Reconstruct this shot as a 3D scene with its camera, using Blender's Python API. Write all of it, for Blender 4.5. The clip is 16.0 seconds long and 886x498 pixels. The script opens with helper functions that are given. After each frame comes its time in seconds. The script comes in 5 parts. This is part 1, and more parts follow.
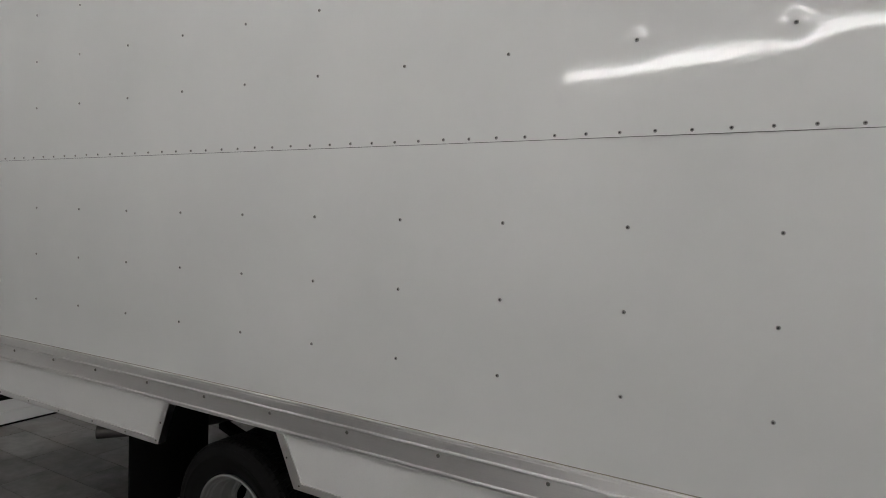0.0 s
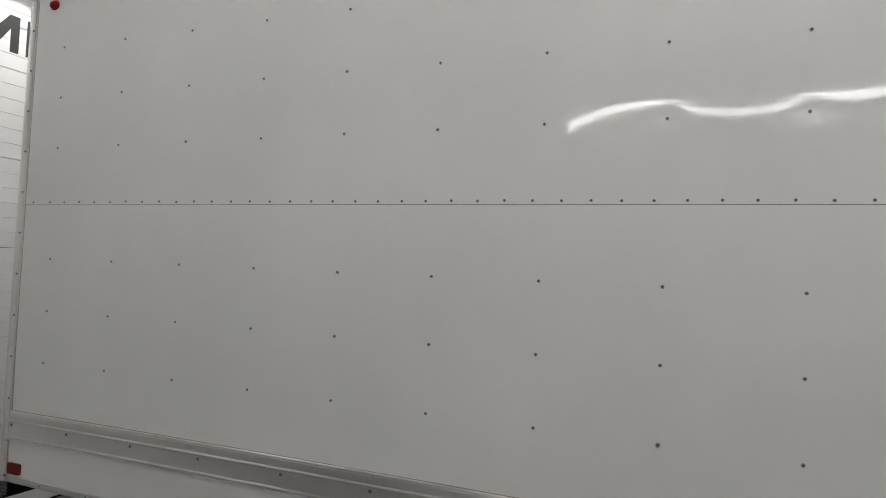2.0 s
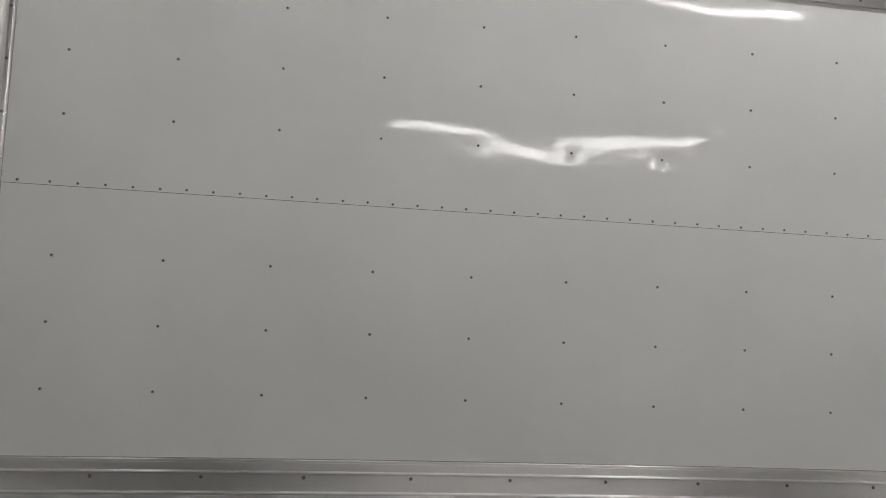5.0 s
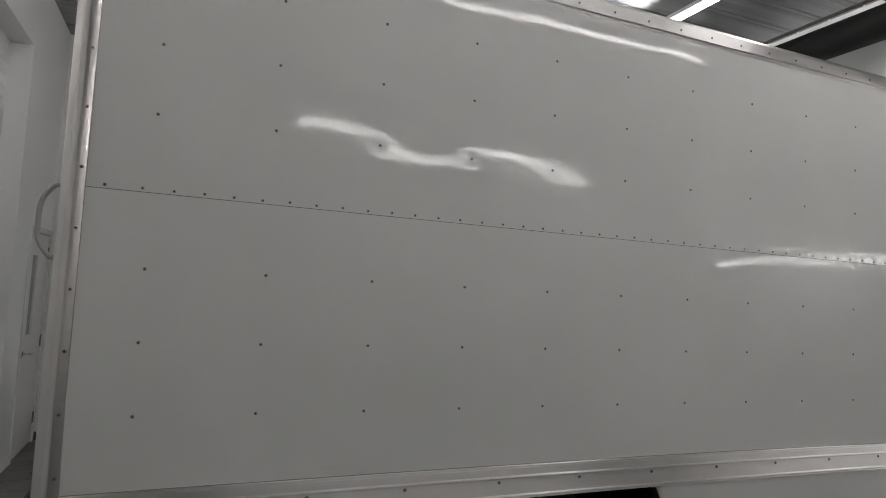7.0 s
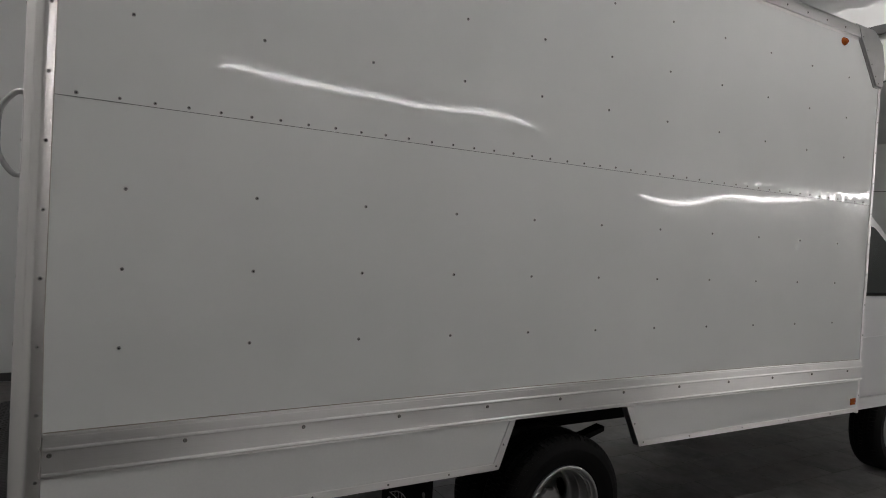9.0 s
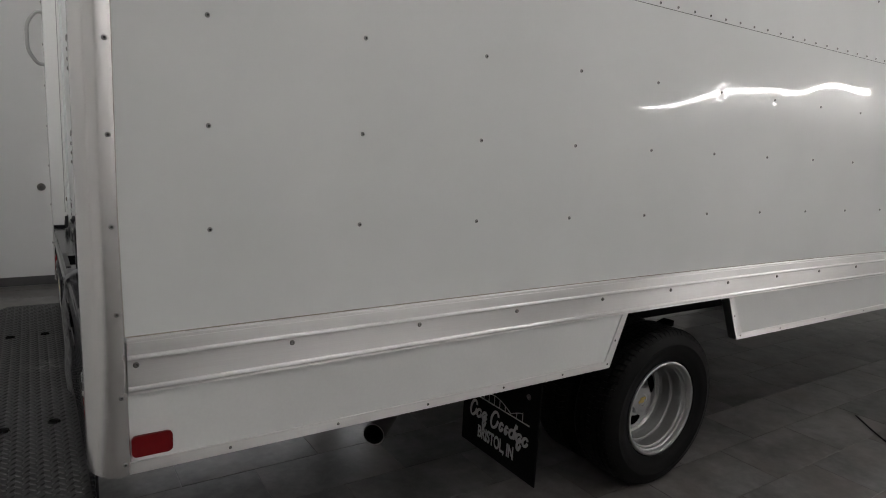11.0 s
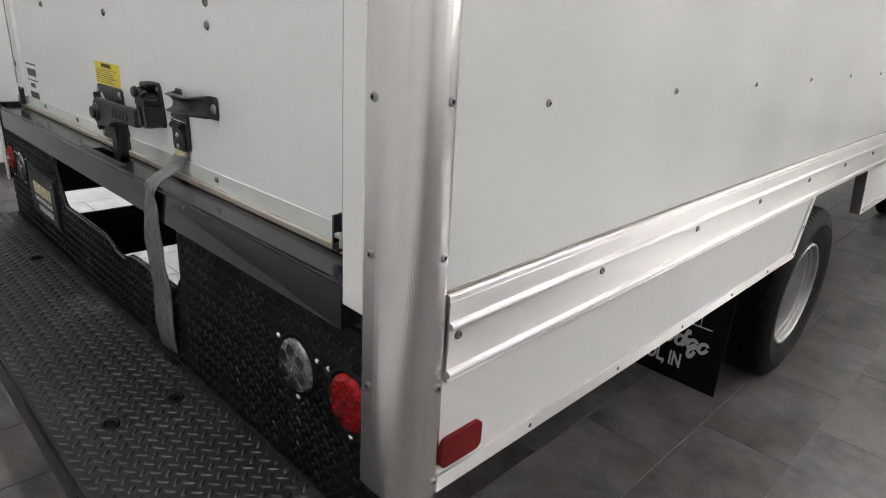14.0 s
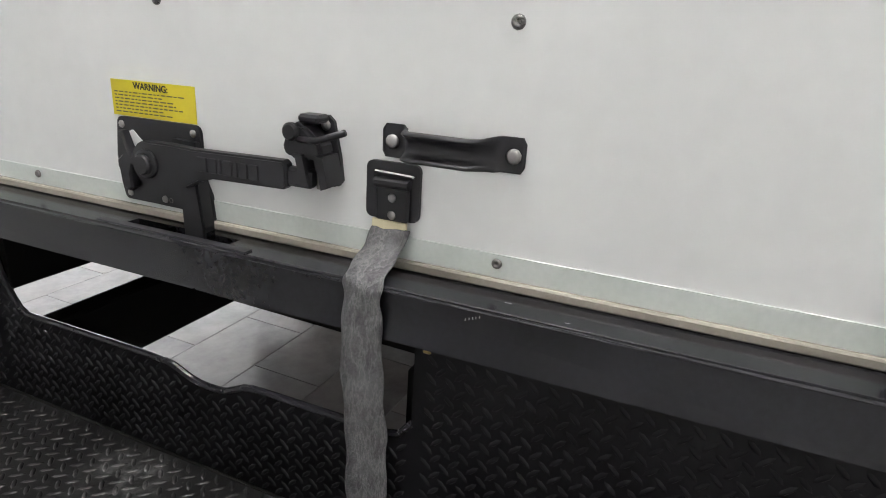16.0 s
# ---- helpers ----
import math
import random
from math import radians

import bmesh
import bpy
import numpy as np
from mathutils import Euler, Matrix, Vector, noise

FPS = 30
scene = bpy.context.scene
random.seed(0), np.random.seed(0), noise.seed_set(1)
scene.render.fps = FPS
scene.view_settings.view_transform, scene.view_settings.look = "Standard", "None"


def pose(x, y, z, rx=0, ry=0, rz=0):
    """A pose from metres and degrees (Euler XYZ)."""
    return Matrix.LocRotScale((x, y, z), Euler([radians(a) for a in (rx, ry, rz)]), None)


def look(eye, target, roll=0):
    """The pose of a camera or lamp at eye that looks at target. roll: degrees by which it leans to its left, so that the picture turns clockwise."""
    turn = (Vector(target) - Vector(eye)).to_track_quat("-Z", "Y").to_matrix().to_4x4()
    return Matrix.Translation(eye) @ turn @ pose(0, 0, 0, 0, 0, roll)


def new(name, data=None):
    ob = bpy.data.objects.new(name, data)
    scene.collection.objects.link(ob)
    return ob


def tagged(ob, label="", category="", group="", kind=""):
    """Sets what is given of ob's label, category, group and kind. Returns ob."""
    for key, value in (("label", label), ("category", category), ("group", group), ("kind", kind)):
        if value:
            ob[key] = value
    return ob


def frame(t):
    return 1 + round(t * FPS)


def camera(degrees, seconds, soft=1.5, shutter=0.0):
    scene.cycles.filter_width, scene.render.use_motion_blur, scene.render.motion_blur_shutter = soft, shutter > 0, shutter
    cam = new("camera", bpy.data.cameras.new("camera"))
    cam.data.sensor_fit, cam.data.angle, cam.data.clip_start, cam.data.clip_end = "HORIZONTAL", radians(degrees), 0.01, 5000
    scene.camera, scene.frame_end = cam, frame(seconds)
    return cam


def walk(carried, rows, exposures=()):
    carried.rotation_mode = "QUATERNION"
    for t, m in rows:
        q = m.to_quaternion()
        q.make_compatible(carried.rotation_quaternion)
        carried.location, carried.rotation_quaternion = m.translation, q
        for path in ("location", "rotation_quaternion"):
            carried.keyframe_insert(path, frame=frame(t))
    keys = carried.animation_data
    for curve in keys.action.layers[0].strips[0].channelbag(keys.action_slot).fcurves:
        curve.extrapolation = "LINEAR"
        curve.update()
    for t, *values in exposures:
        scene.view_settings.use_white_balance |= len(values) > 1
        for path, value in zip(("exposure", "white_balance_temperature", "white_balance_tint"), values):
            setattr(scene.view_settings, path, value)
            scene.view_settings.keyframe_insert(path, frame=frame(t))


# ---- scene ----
cam = camera(70.8, 16.0, soft=1.0)
PATH = [
    (0, (4.314, -1.885, 1.756), (3.318, -0.154, 1.669), 1.9),
    (0.5, (4.025, -1.95, 1.799), (3.115, -0.171, 1.714), 2.1),
    (1, (3.741, -1.954, 1.768), (2.885, -0.147, 1.698), 2.2),
    (1.5, (3.447, -1.965, 1.768), (2.624, -0.143, 1.789), 2.4),
    (2, (3.131, -2.142, 1.771), (2.39, -0.286, 1.849), 2.5),
    (2.5, (2.865, -2.268, 1.772), (2.23, -0.374, 1.856), 2.5),
    (3, (2.601, -2.334, 1.757), (2.046, -0.414, 1.848), 2.5),
    (3.5, (2.312, -2.466, 1.753), (1.906, -0.51, 1.853), 2.7),
    (4, (1.998, -2.596, 1.78), (1.833, -0.605, 1.881), 2.8),
    (4.5, (1.708, -2.593, 1.739), (1.747, -0.596, 1.838), 2.8),
    (5, (1.411, -2.553, 1.724), (1.64, -0.569, 1.836), 3.0),
    (5.2, (1.3, -2.554, 1.685), (1.599, -0.58, 1.816), 2.9),
    (7.3, (0.216, -2.379, 1.763), (1.033, -0.558, 1.893), 3.0),
    (7.5, (0.153, -2.361, 1.796), (1.013, -0.56, 1.923), 2.9),
    (8, (0.08, -2.352, 1.853), (1.023, -0.593, 1.986), 2.8),
    (8.5, (0.079, -2.317, 1.758), (1.056, -0.577, 1.891), 2.8),
    (9, (0.098, -2.23, 1.664), (1.087, -0.492, 1.622), 3.2),
    (9.2, (0.096, -2.178, 1.644), (1.096, -0.454, 1.477), 3.5),
    (11.3, (-0.183, -1.498, 1.482), (0.915, 0.124, 1.077), 3.6),
    (11.5, (-0.18, -1.432, 1.48), (0.909, 0.175, 0.998), 3.9),
    (12, (-0.178, -1.23, 1.406), (0.911, 0.364, 0.881), 3.5),
    (12.5, (-0.243, -1.05, 1.368), (0.825, 0.514, 0.727), 3.8),
    (13, (-0.376, -0.872, 1.357), (0.737, 0.634, 0.656), 3.5),
    (13.5, (-0.5, -0.738, 1.379), (0.75, 0.653, 0.672), 3.6),
    (14, (-0.58, -0.555, 1.363), (0.762, 0.748, 0.656), 3.7),
    (14.5, (-0.652, -0.301, 1.35), (0.816, 0.861, 0.648), 3.8),
    (15, (-0.761, -0.049, 1.35), (0.846, 0.911, 0.647), 3.7),
    (15.5, (-0.779, 0.193, 1.308), (0.905, 1.02, 0.616), 3.8),
    (16, (-0.753, 0.43, 1.309), (0.971, 1.175, 0.622), 3.8),
]
EXPOSURES = [(0.0, 0.38), (5.2, 0.36), (7.0, -0.15), (8.5, -0.17), (9.0, -0.08), (9.6, 0.06), (11.5, 0.80), (12.0, 1.04), (12.5, 1.13), (13.0, 1.38), (14.0, 1.53), (14.5, 1.63), (15.0, 1.65), (15.5, 1.86), (16.0, 1.95)]
walk(cam, [(t, look(e, a, r)) for t, e, a, r in PATH], EXPOSURES)

# ---- world ----
world = bpy.data.worlds.new("world")
scene.world = world
world.use_nodes = True
world.node_tree.nodes["Background"].inputs[0].default_value = (0.6, 0.62, 0.65, 1)
world.node_tree.nodes["Background"].inputs[1].default_value = 0.05
TUBE_POWER = 34.0


# ---- materials ----
def node_mat(name):
    m = bpy.data.materials.new(name)
    m.use_nodes = True
    nt = m.node_tree
    return m, nt, nt.nodes["Principled BSDF"]


def link(nt, a, b):
    nt.links.new(a, b)


def noise_node(nt, scale, detail=3.0, coords=None, rough=0.5):
    n = nt.nodes.new("ShaderNodeTexNoise")
    n.inputs["Scale"].default_value = scale
    n.inputs["Detail"].default_value = detail
    n.inputs["Roughness"].default_value = rough
    if coords is not None:
        link(nt, coords, n.inputs["Vector"])
    return n


def ramp(nt, src, lo, hi, a=0.3, b=0.7):
    r = nt.nodes.new("ShaderNodeValToRGB")
    r.color_ramp.elements[0].position, r.color_ramp.elements[1].position = a, b
    r.color_ramp.elements[0].color, r.color_ramp.elements[1].color = (*lo, 1), (*hi, 1)
    link(nt, src, r.inputs[0])
    return r


def maprange(nt, src, lo, hi, a=0.0, b=1.0):
    r = nt.nodes.new("ShaderNodeMapRange")
    r.inputs["From Min"].default_value, r.inputs["From Max"].default_value = a, b
    r.inputs["To Min"].default_value, r.inputs["To Max"].default_value = lo, hi
    link(nt, src, r.inputs["Value"])
    return r.outputs["Result"]


def bump(nt, bsdf, height, strength=0.2, distance=0.002, prev=None):
    b = nt.nodes.new("ShaderNodeBump")
    b.inputs["Strength"].default_value, b.inputs["Distance"].default_value = strength, distance
    link(nt, height, b.inputs["Height"])
    if prev is not None:
        link(nt, prev, b.inputs["Normal"])
    link(nt, b.outputs["Normal"], bsdf.inputs["Normal"])
    return b.outputs["Normal"]


def math_node(nt, op, a, b=None, c=None):
    n = nt.nodes.new("ShaderNodeMath")
    n.operation = op
    for i, v in enumerate((a, b, c)):
        if v is None:
            continue
        if isinstance(v, (int, float)):
            n.inputs[i].default_value = v
        else:
            link(nt, v, n.inputs[i])
    return n.outputs[0]


def surface(name, lo, hi, rough=(0.4, 0.6), metal=0.0, scale=6.0, grain=60.0, relief=0.1, depth=0.001, stretch=(1, 1, 1), coat=0.0, spec=0.5):
    """A painted, plastic, metal or stone surface with variation at two scales."""
    m, nt, bs = node_mat(name)
    geo = nt.nodes.new("ShaderNodeNewGeometry")
    mp = nt.nodes.new("ShaderNodeMapping")
    mp.inputs["Scale"].default_value = stretch
    link(nt, geo.outputs["Position"], mp.inputs["Vector"])
    big = noise_node(nt, scale, 4, mp.outputs[0])
    fine = noise_node(nt, grain, 3, mp.outputs[0])
    mix = math_node(nt, "ADD", math_node(nt, "MULTIPLY", big.outputs[0], 0.65), math_node(nt, "MULTIPLY", fine.outputs[0], 0.35))
    link(nt, ramp(nt, mix, lo, hi).outputs[0], bs.inputs["Base Color"])
    link(nt, maprange(nt, mix, rough[0], rough[1], 0.3, 0.7), bs.inputs["Roughness"])
    bs.inputs["Metallic"].default_value = metal
    bs.inputs["Coat Weight"].default_value = coat
    bs.inputs["Coat Roughness"].default_value = 0.08
    bs.inputs["Specular IOR Level"].default_value = spec
    if relief:
        bump(nt, bs, fine.outputs[0], relief, depth)
    return m


def glow(name, colour, strength):
    m, nt, bs = node_mat(name)
    bs.inputs["Base Color"].default_value = (*colour, 1)
    bs.inputs["Emission Color"].default_value = (*colour, 1)
    bs.inputs["Emission Strength"].default_value = strength
    return m


PITCH = 0.4077          # rivet columns, 16 inches
COL0 = 0.1955
SHEET_LEN = 4.8
DRIFT = ((1, 0.0045, -0.02), (2, 0.0019, -2.27))      # slow drift of the rivet columns along the sheet


def drift(x):
    return sum(a * math.sin(2 * math.pi * k * x / SHEET_LEN + p) for k, a, p in DRIFT)


# waviness of the upper sheet: tilt along its length at rivet height, and how it changes with height
TILT = (-0.0046, ((1, 0.0097, -0.31), (2, 0.0042, 0.85), (3, 0.0048, 0.21), (4, 0.0042, 1.11), (5, 0.0031, -0.17), (6, 0.0026, -0.59), (7, 0.0014, 2.66), (8, 0.0008, -0.37), (9, 0.0004, 1.47), (10, 0.0011, -2.37)))
BELLY = (-0.0118, ((1, 0.0052, 1.29), (2, 0.005, 0.74), (3, 0.0069, 1.43), (4, 0.0013, 1.05), (5, 0.0028, 0.23)))
TILT_LOW = (0.0066, ((1, 0.0055, -0.23), (2, 0.0095, -2.32), (3, 0.007, 1.3), (4, 0.0046, 0.12), (5, 0.0062, -2.94), (6, 0.0055, -1.95), (7, 0.004, 0.58), (8, 0.0104, -0.04), (9, 0.0078, -0.57)))
BELLY_LOW = (-0.004, ((2, 0.004, 0.7), (3, 0.003, 2.1)))


def waves(nt, x, terms, constant=0.0):
    """Sum of sines along x."""
    out = None
    for k, a, p in terms:
        n = math_node(nt, "SINE", math_node(nt, "ADD", math_node(nt, "MULTIPLY", x, 2 * math.pi * k / SHEET_LEN), p))
        out = math_node(nt, "MULTIPLY_ADD", n, a, constant if out is None else out)
    return out


def dimples(nt, dx, dz, parts, reach):
    """Sheet drawn in at a rivet: sum of (depth, width) hollows that fade out at reach."""
    d = math_node(nt, "SQRT", math_node(nt, "ADD", math_node(nt, "MULTIPLY", dx, dx), math_node(nt, "MULTIPLY", dz, dz)))
    h = None
    for depth, width in parts:
        e = math_node(nt, "MULTIPLY", math_node(nt, "EXPONENT", math_node(nt, "DIVIDE", d, -width)), -depth)
        h = e if h is None else math_node(nt, "ADD", h, e)
    fade = nt.nodes.new("ShaderNodeMapRange")
    fade.interpolation_type = "SMOOTHSTEP"
    fade.inputs["From Min"].default_value, fade.inputs["From Max"].default_value = 0.0, reach
    fade.inputs["To Min"].default_value, fade.inputs["To Max"].default_value = 1.0, 0.0
    link(nt, d, fade.inputs["Value"])
    return math_node(nt, "MULTIPLY", h, fade.outputs[0])


def repeat(nt, v, start, pitch):
    """Distance from the nearest of a row of places."""
    u = math_node(nt, "ADD", math_node(nt, "DIVIDE", math_node(nt, "SUBTRACT", v, start), pitch), 0.5)
    return math_node(nt, "MULTIPLY", math_node(nt, "SUBTRACT", math_node(nt, "FRACT", u), 0.5), pitch)


def panel_material(name, row0, middle, seam, tilt, belly, rough):
    """Gloss white sheet aluminium: drawn in round each rivet and gently wavy."""
    m, nt, bs = node_mat(name)
    geo = nt.nodes.new("ShaderNodeNewGeometry")
    sep = nt.nodes.new("ShaderNodeSeparateXYZ")
    link(nt, geo.outputs["Position"], sep.inputs[0])
    x, z = sep.outputs[0], sep.outputs[2]
    dx = repeat(nt, math_node(nt, "SUBTRACT", x, waves(nt, x, DRIFT)), COL0, PITCH)
    hollow = dimples(nt, dx, repeat(nt, z, row0, 0.2535), ((0.0004, 0.05), (0.0009, 0.016)), 0.125)
    pearl = dimples(nt, repeat(nt, x, 0.0665, 0.1016), math_node(nt, "SUBTRACT", z, seam), ((0.0022, 0.02),), 0.05)
    # oil-canning about a mid height, fuller towards the top edge
    over = math_node(nt, "SUBTRACT", z, middle)
    slow, quick = 2 * math.pi / 0.95, 2 * math.pi / 0.56
    lean = math_node(nt, "SUBTRACT",
                     math_node(nt, "MULTIPLY", math_node(nt, "MULTIPLY", waves(nt, x, belly[1], belly[0]), maprange(nt, over, 1.0, 0.0, 0.2, 0.45)), math_node(nt, "MULTIPLY", math_node(nt, "COSINE", math_node(nt, "MULTIPLY", over, quick)), 1 / quick)),
                     math_node(nt, "MULTIPLY", waves(nt, x, tilt[1], tilt[0]), math_node(nt, "MULTIPLY", math_node(nt, "SINE", math_node(nt, "MULTIPLY", over, slow)), 1 / slow)))
    rim = math_node(nt, "MULTIPLY", noise_node(nt, 4.2, 1.0, geo.outputs["Position"]).outputs[0], maprange(nt, z, 0.0, 0.002, 2.82, 3.05))
    total = math_node(nt, "ADD", math_node(nt, "ADD", lean, rim), math_node(nt, "ADD", hollow, pearl))
    wave = noise_node(nt, 3.4, 0.0, geo.outputs["Position"])
    orange = noise_node(nt, 11.0, 0.0, geo.outputs["Position"])
    n0 = bump(nt, bs, total, 1.0, 1.0)
    n1 = bump(nt, bs, wave.outputs[0], 1.0, 0.00018, n0)
    bump(nt, bs, orange.outputs[0], 1.0, 0.00004, n1)
    dust = noise_node(nt, 1.3, 4.0, geo.outputs["Position"])
    link(nt, ramp(nt, dust.outputs[0], (0.70, 0.71, 0.70), (0.76, 0.765, 0.755)).outputs[0], bs.inputs["Base Color"])
    link(nt, maprange(nt, dust.outputs[0], rough, rough + 0.005, 0.3, 0.7), bs.inputs["Roughness"])
    bs.inputs["Specular IOR Level"].default_value = 0.19
    return m


SHEET = panel_material("white_sheet", 1.2505, 1.85, 2.039, TILT_LOW, BELLY_LOW, 0.035)
SHEET_UP = panel_material("white_sheet_upper", 2.3085, 2.3085, 2.039, TILT, BELLY, 0.036)
WHITE = surface("white_paint", (0.72, 0.72, 0.71), (0.78, 0.78, 0.77), (0.25, 0.27), scale=2, grain=120, relief=0)
DOOR_WHITE = surface("door_white", (0.64, 0.655, 0.655), (0.70, 0.712, 0.712), (0.31, 0.33), scale=1.2, grain=30, relief=0)
GREENISH = surface("green_grey_paint", (0.51, 0.56, 0.535), (0.62, 0.655, 0.635), (0.3, 0.45), scale=9, grain=140, relief=0.06)
GOLD = surface("gold_emblem", (0.50, 0.38, 0.12), (0.62, 0.48, 0.18), (0.3, 0.45), metal=0.6, scale=30, grain=200)
TAN = surface("seal_tan", (0.26, 0.24, 0.20), (0.36, 0.335, 0.29), (0.6, 0.8), scale=14, grain=180)


def brushed(m, amount, direction):
    """Draw marks of an extrusion: gloss smeared along the given direction."""
    nt = m.node_tree
    bs = nt.nodes["Principled BSDF"]
    way = nt.nodes.new("ShaderNodeCombineXYZ")
    for k in range(3):
        way.inputs[k].default_value = direction[k]
    link(nt, way.outputs[0], bs.inputs["Tangent"])
    bs.inputs["Anisotropic"].default_value = amount
    return m


ALU = brushed(surface("mill_aluminium", (0.70, 0.686, 0.677), (0.82, 0.806, 0.797), (0.40, 0.44), metal=1.0, scale=3, grain=160, relief=0.012, depth=0.0004, stretch=(0.06, 6, 6)), 0.95, (0, 0, 1))
ALU_POST = surface("post_aluminium", (0.76, 0.745, 0.735), (0.83, 0.815, 0.805), (0.24, 0.26), metal=1.0, scale=2, grain=60, relief=0, stretch=(3, 3, 0.05))
RIVET = surface("rivet_metal", (0.15, 0.148, 0.145), (0.27, 0.265, 0.26), (0.22, 0.36), metal=1.0, scale=60, grain=400, relief=0.1)
RIVET_SIDE = surface("pulled_rivet", (0.24, 0.237, 0.232), (0.36, 0.355, 0.345), (0.3, 0.42), metal=1.0, scale=60, grain=400, relief=0.1)
BOLT = surface("zinc_bolt", (0.13, 0.125, 0.12), (0.28, 0.27, 0.255), (0.3, 0.45), metal=1.0, scale=50, grain=300, relief=0.15)
BLACK = surface("black_paint", (0.011, 0.011, 0.0125), (0.019, 0.019, 0.024), (0.15, 0.165), scale=7, grain=120, relief=0.008, spec=0.42)
BLACK_PART = surface("black_powder_coat", (0.013, 0.013, 0.0136), (0.025, 0.025, 0.031), (0.35, 0.5), scale=20, grain=400, relief=0.15, spec=0.38)
TREAD = surface("black_tread_plate", (0.004, 0.004, 0.005), (0.010, 0.010, 0.012), (0.28, 0.40), scale=8, grain=150, relief=0.06, spec=0.18)
def dusty_tread():
    """Black tread plate with pale dust and a scuffed patch."""
    m = surface("dusty_tread_plate", (0.004, 0.004, 0.0042), (0.0095, 0.0095, 0.0098), (0.40, 0.47), scale=8, grain=150, relief=0.06, spec=0.40)
    nt = m.node_tree
    bs = nt.nodes["Principled BSDF"]
    base = bs.inputs["Base Color"].links[0].from_socket
    geo = nt.nodes.new("ShaderNodeNewGeometry")
    d = nt.nodes.new("ShaderNodeVectorMath")
    d.operation = "DISTANCE"
    link(nt, geo.outputs["Position"], d.inputs[0])
    d.inputs[1].default_value = (-0.16, 1.27, 0.535)
    near = maprange(nt, d.outputs["Value"], 0.7, 0.0, 0.012, 0.10)
    smear = noise_node(nt, 45.0, 5.0, geo.outputs["Position"], 0.7)
    patch = math_node(nt, "MULTIPLY", near, maprange(nt, smear.outputs[0], 0.0, 0.5, 0.44, 0.66))
    flecks = noise_node(nt, 210.0, 2.0, geo.outputs["Position"])
    grit = math_node(nt, "MULTIPLY", maprange(nt, flecks.outputs[0], 0.0, 0.7, 0.68, 0.78), 0.5)
    film = noise_node(nt, 5.0, 5.0, geo.outputs["Position"])
    total = math_node(nt, "ADD", math_node(nt, "ADD", patch, grit), maprange(nt, film.outputs[0], 0.0, 0.012, 0.45, 0.75))
    total.node.use_clamp = True
    mix = nt.nodes.new("ShaderNodeMix")
    mix.data_type = "RGBA"
    link(nt, total, mix.inputs["Factor"])
    link(nt, base, mix.inputs[6])
    mix.inputs[7].default_value = (0.38, 0.38, 0.37, 1)
    link(nt, mix.outputs[2], bs.inputs["Base Color"])
    return m


TREAD_DUSTY = dusty_tread()
UNDER = surface("underbody_black", (0.003, 0.003, 0.003), (0.008, 0.008, 0.0076), (0.5, 0.8), scale=8, grain=80, relief=0.3, spec=0.12)
RUBBER = surface("tyre_rubber", (0.003, 0.003, 0.0032), (0.0075, 0.0073, 0.007), (0.5, 0.7), scale=9, grain=160, relief=0.2, spec=0.12)
SILVER = surface("wheel_silver", (0.38, 0.38, 0.375), (0.48, 0.48, 0.475), (0.34, 0.46), metal=0.85, scale=12, grain=200, relief=0.04)
RIVET_HEAD = surface("bright_rivet", (0.30, 0.295, 0.29), (0.45, 0.44, 0.43), (0.3, 0.45), metal=1.0, scale=60, grain=400, relief=0.1)
STEEL = surface("dull_steel", (0.05, 0.048, 0.046), (0.11, 0.105, 0.10), (0.35, 0.5), metal=1.0, scale=14, grain=200, relief=0.1)
STEEL_GREY = surface("steel_cable", (0.30, 0.30, 0.295), (0.42, 0.415, 0.41), (0.4, 0.55), metal=0.6, scale=40, grain=600, relief=0.4)
CHROME = surface("chrome", (0.6, 0.6, 0.6), (0.7, 0.7, 0.7), (0.08, 0.16), metal=1.0, scale=12, grain=200, relief=0.02)
def faceted(m, size, strength):
    """Moulded prism facets in a lamp lens."""
    nt = m.node_tree
    bs = nt.nodes["Principled BSDF"]
    tc = nt.nodes.new("ShaderNodeTexCoord")
    cells = nt.nodes.new("ShaderNodeTexVoronoi")
    cells.inputs["Scale"].default_value = 1 / size
    link(nt, tc.outputs["Object"], cells.inputs["Vector"])
    bump(nt, bs, cells.outputs["Distance"], strength, 0.004)
    mul = nt.nodes.new("ShaderNodeMix")
    mul.data_type, mul.blend_type = "RGBA", "MULTIPLY"
    mul.inputs["Factor"].default_value = 0.75
    link(nt, bs.inputs["Base Color"].links[0].from_socket, mul.inputs[6])
    link(nt, ramp(nt, cells.outputs["Color"], (0.25, 0.25, 0.25), (1, 1, 1), 0.1, 0.8).outputs[0], mul.inputs[7])
    link(nt, mul.outputs[2], bs.inputs["Base Color"])
    return m


RED_LENS = faceted(surface("red_lens", (0.22, 0.002, 0.004), (0.34, 0.004, 0.007), (0.08, 0.16), scale=25, grain=120, relief=0, spec=0.3), 0.009, 0.6)
RED_TAPE = surface("dark_red_reflector", (0.13, 0.005, 0.007), (0.17, 0.007, 0.009), (0.25, 0.38), scale=30, grain=600, relief=0.2, spec=0.2)
AMBER = surface("amber_lens", (0.36, 0.07, 0.008), (0.46, 0.10, 0.012), (0.15, 0.25), scale=30, grain=200, relief=0.3, coat=0.6)
CLEAR_LENS = faceted(surface("clear_lens", (0.15, 0.15, 0.157), (0.32, 0.32, 0.33), (0.08, 0.18), metal=0.4, scale=40, grain=160, relief=0, coat=1.0), 0.008, 0.5)
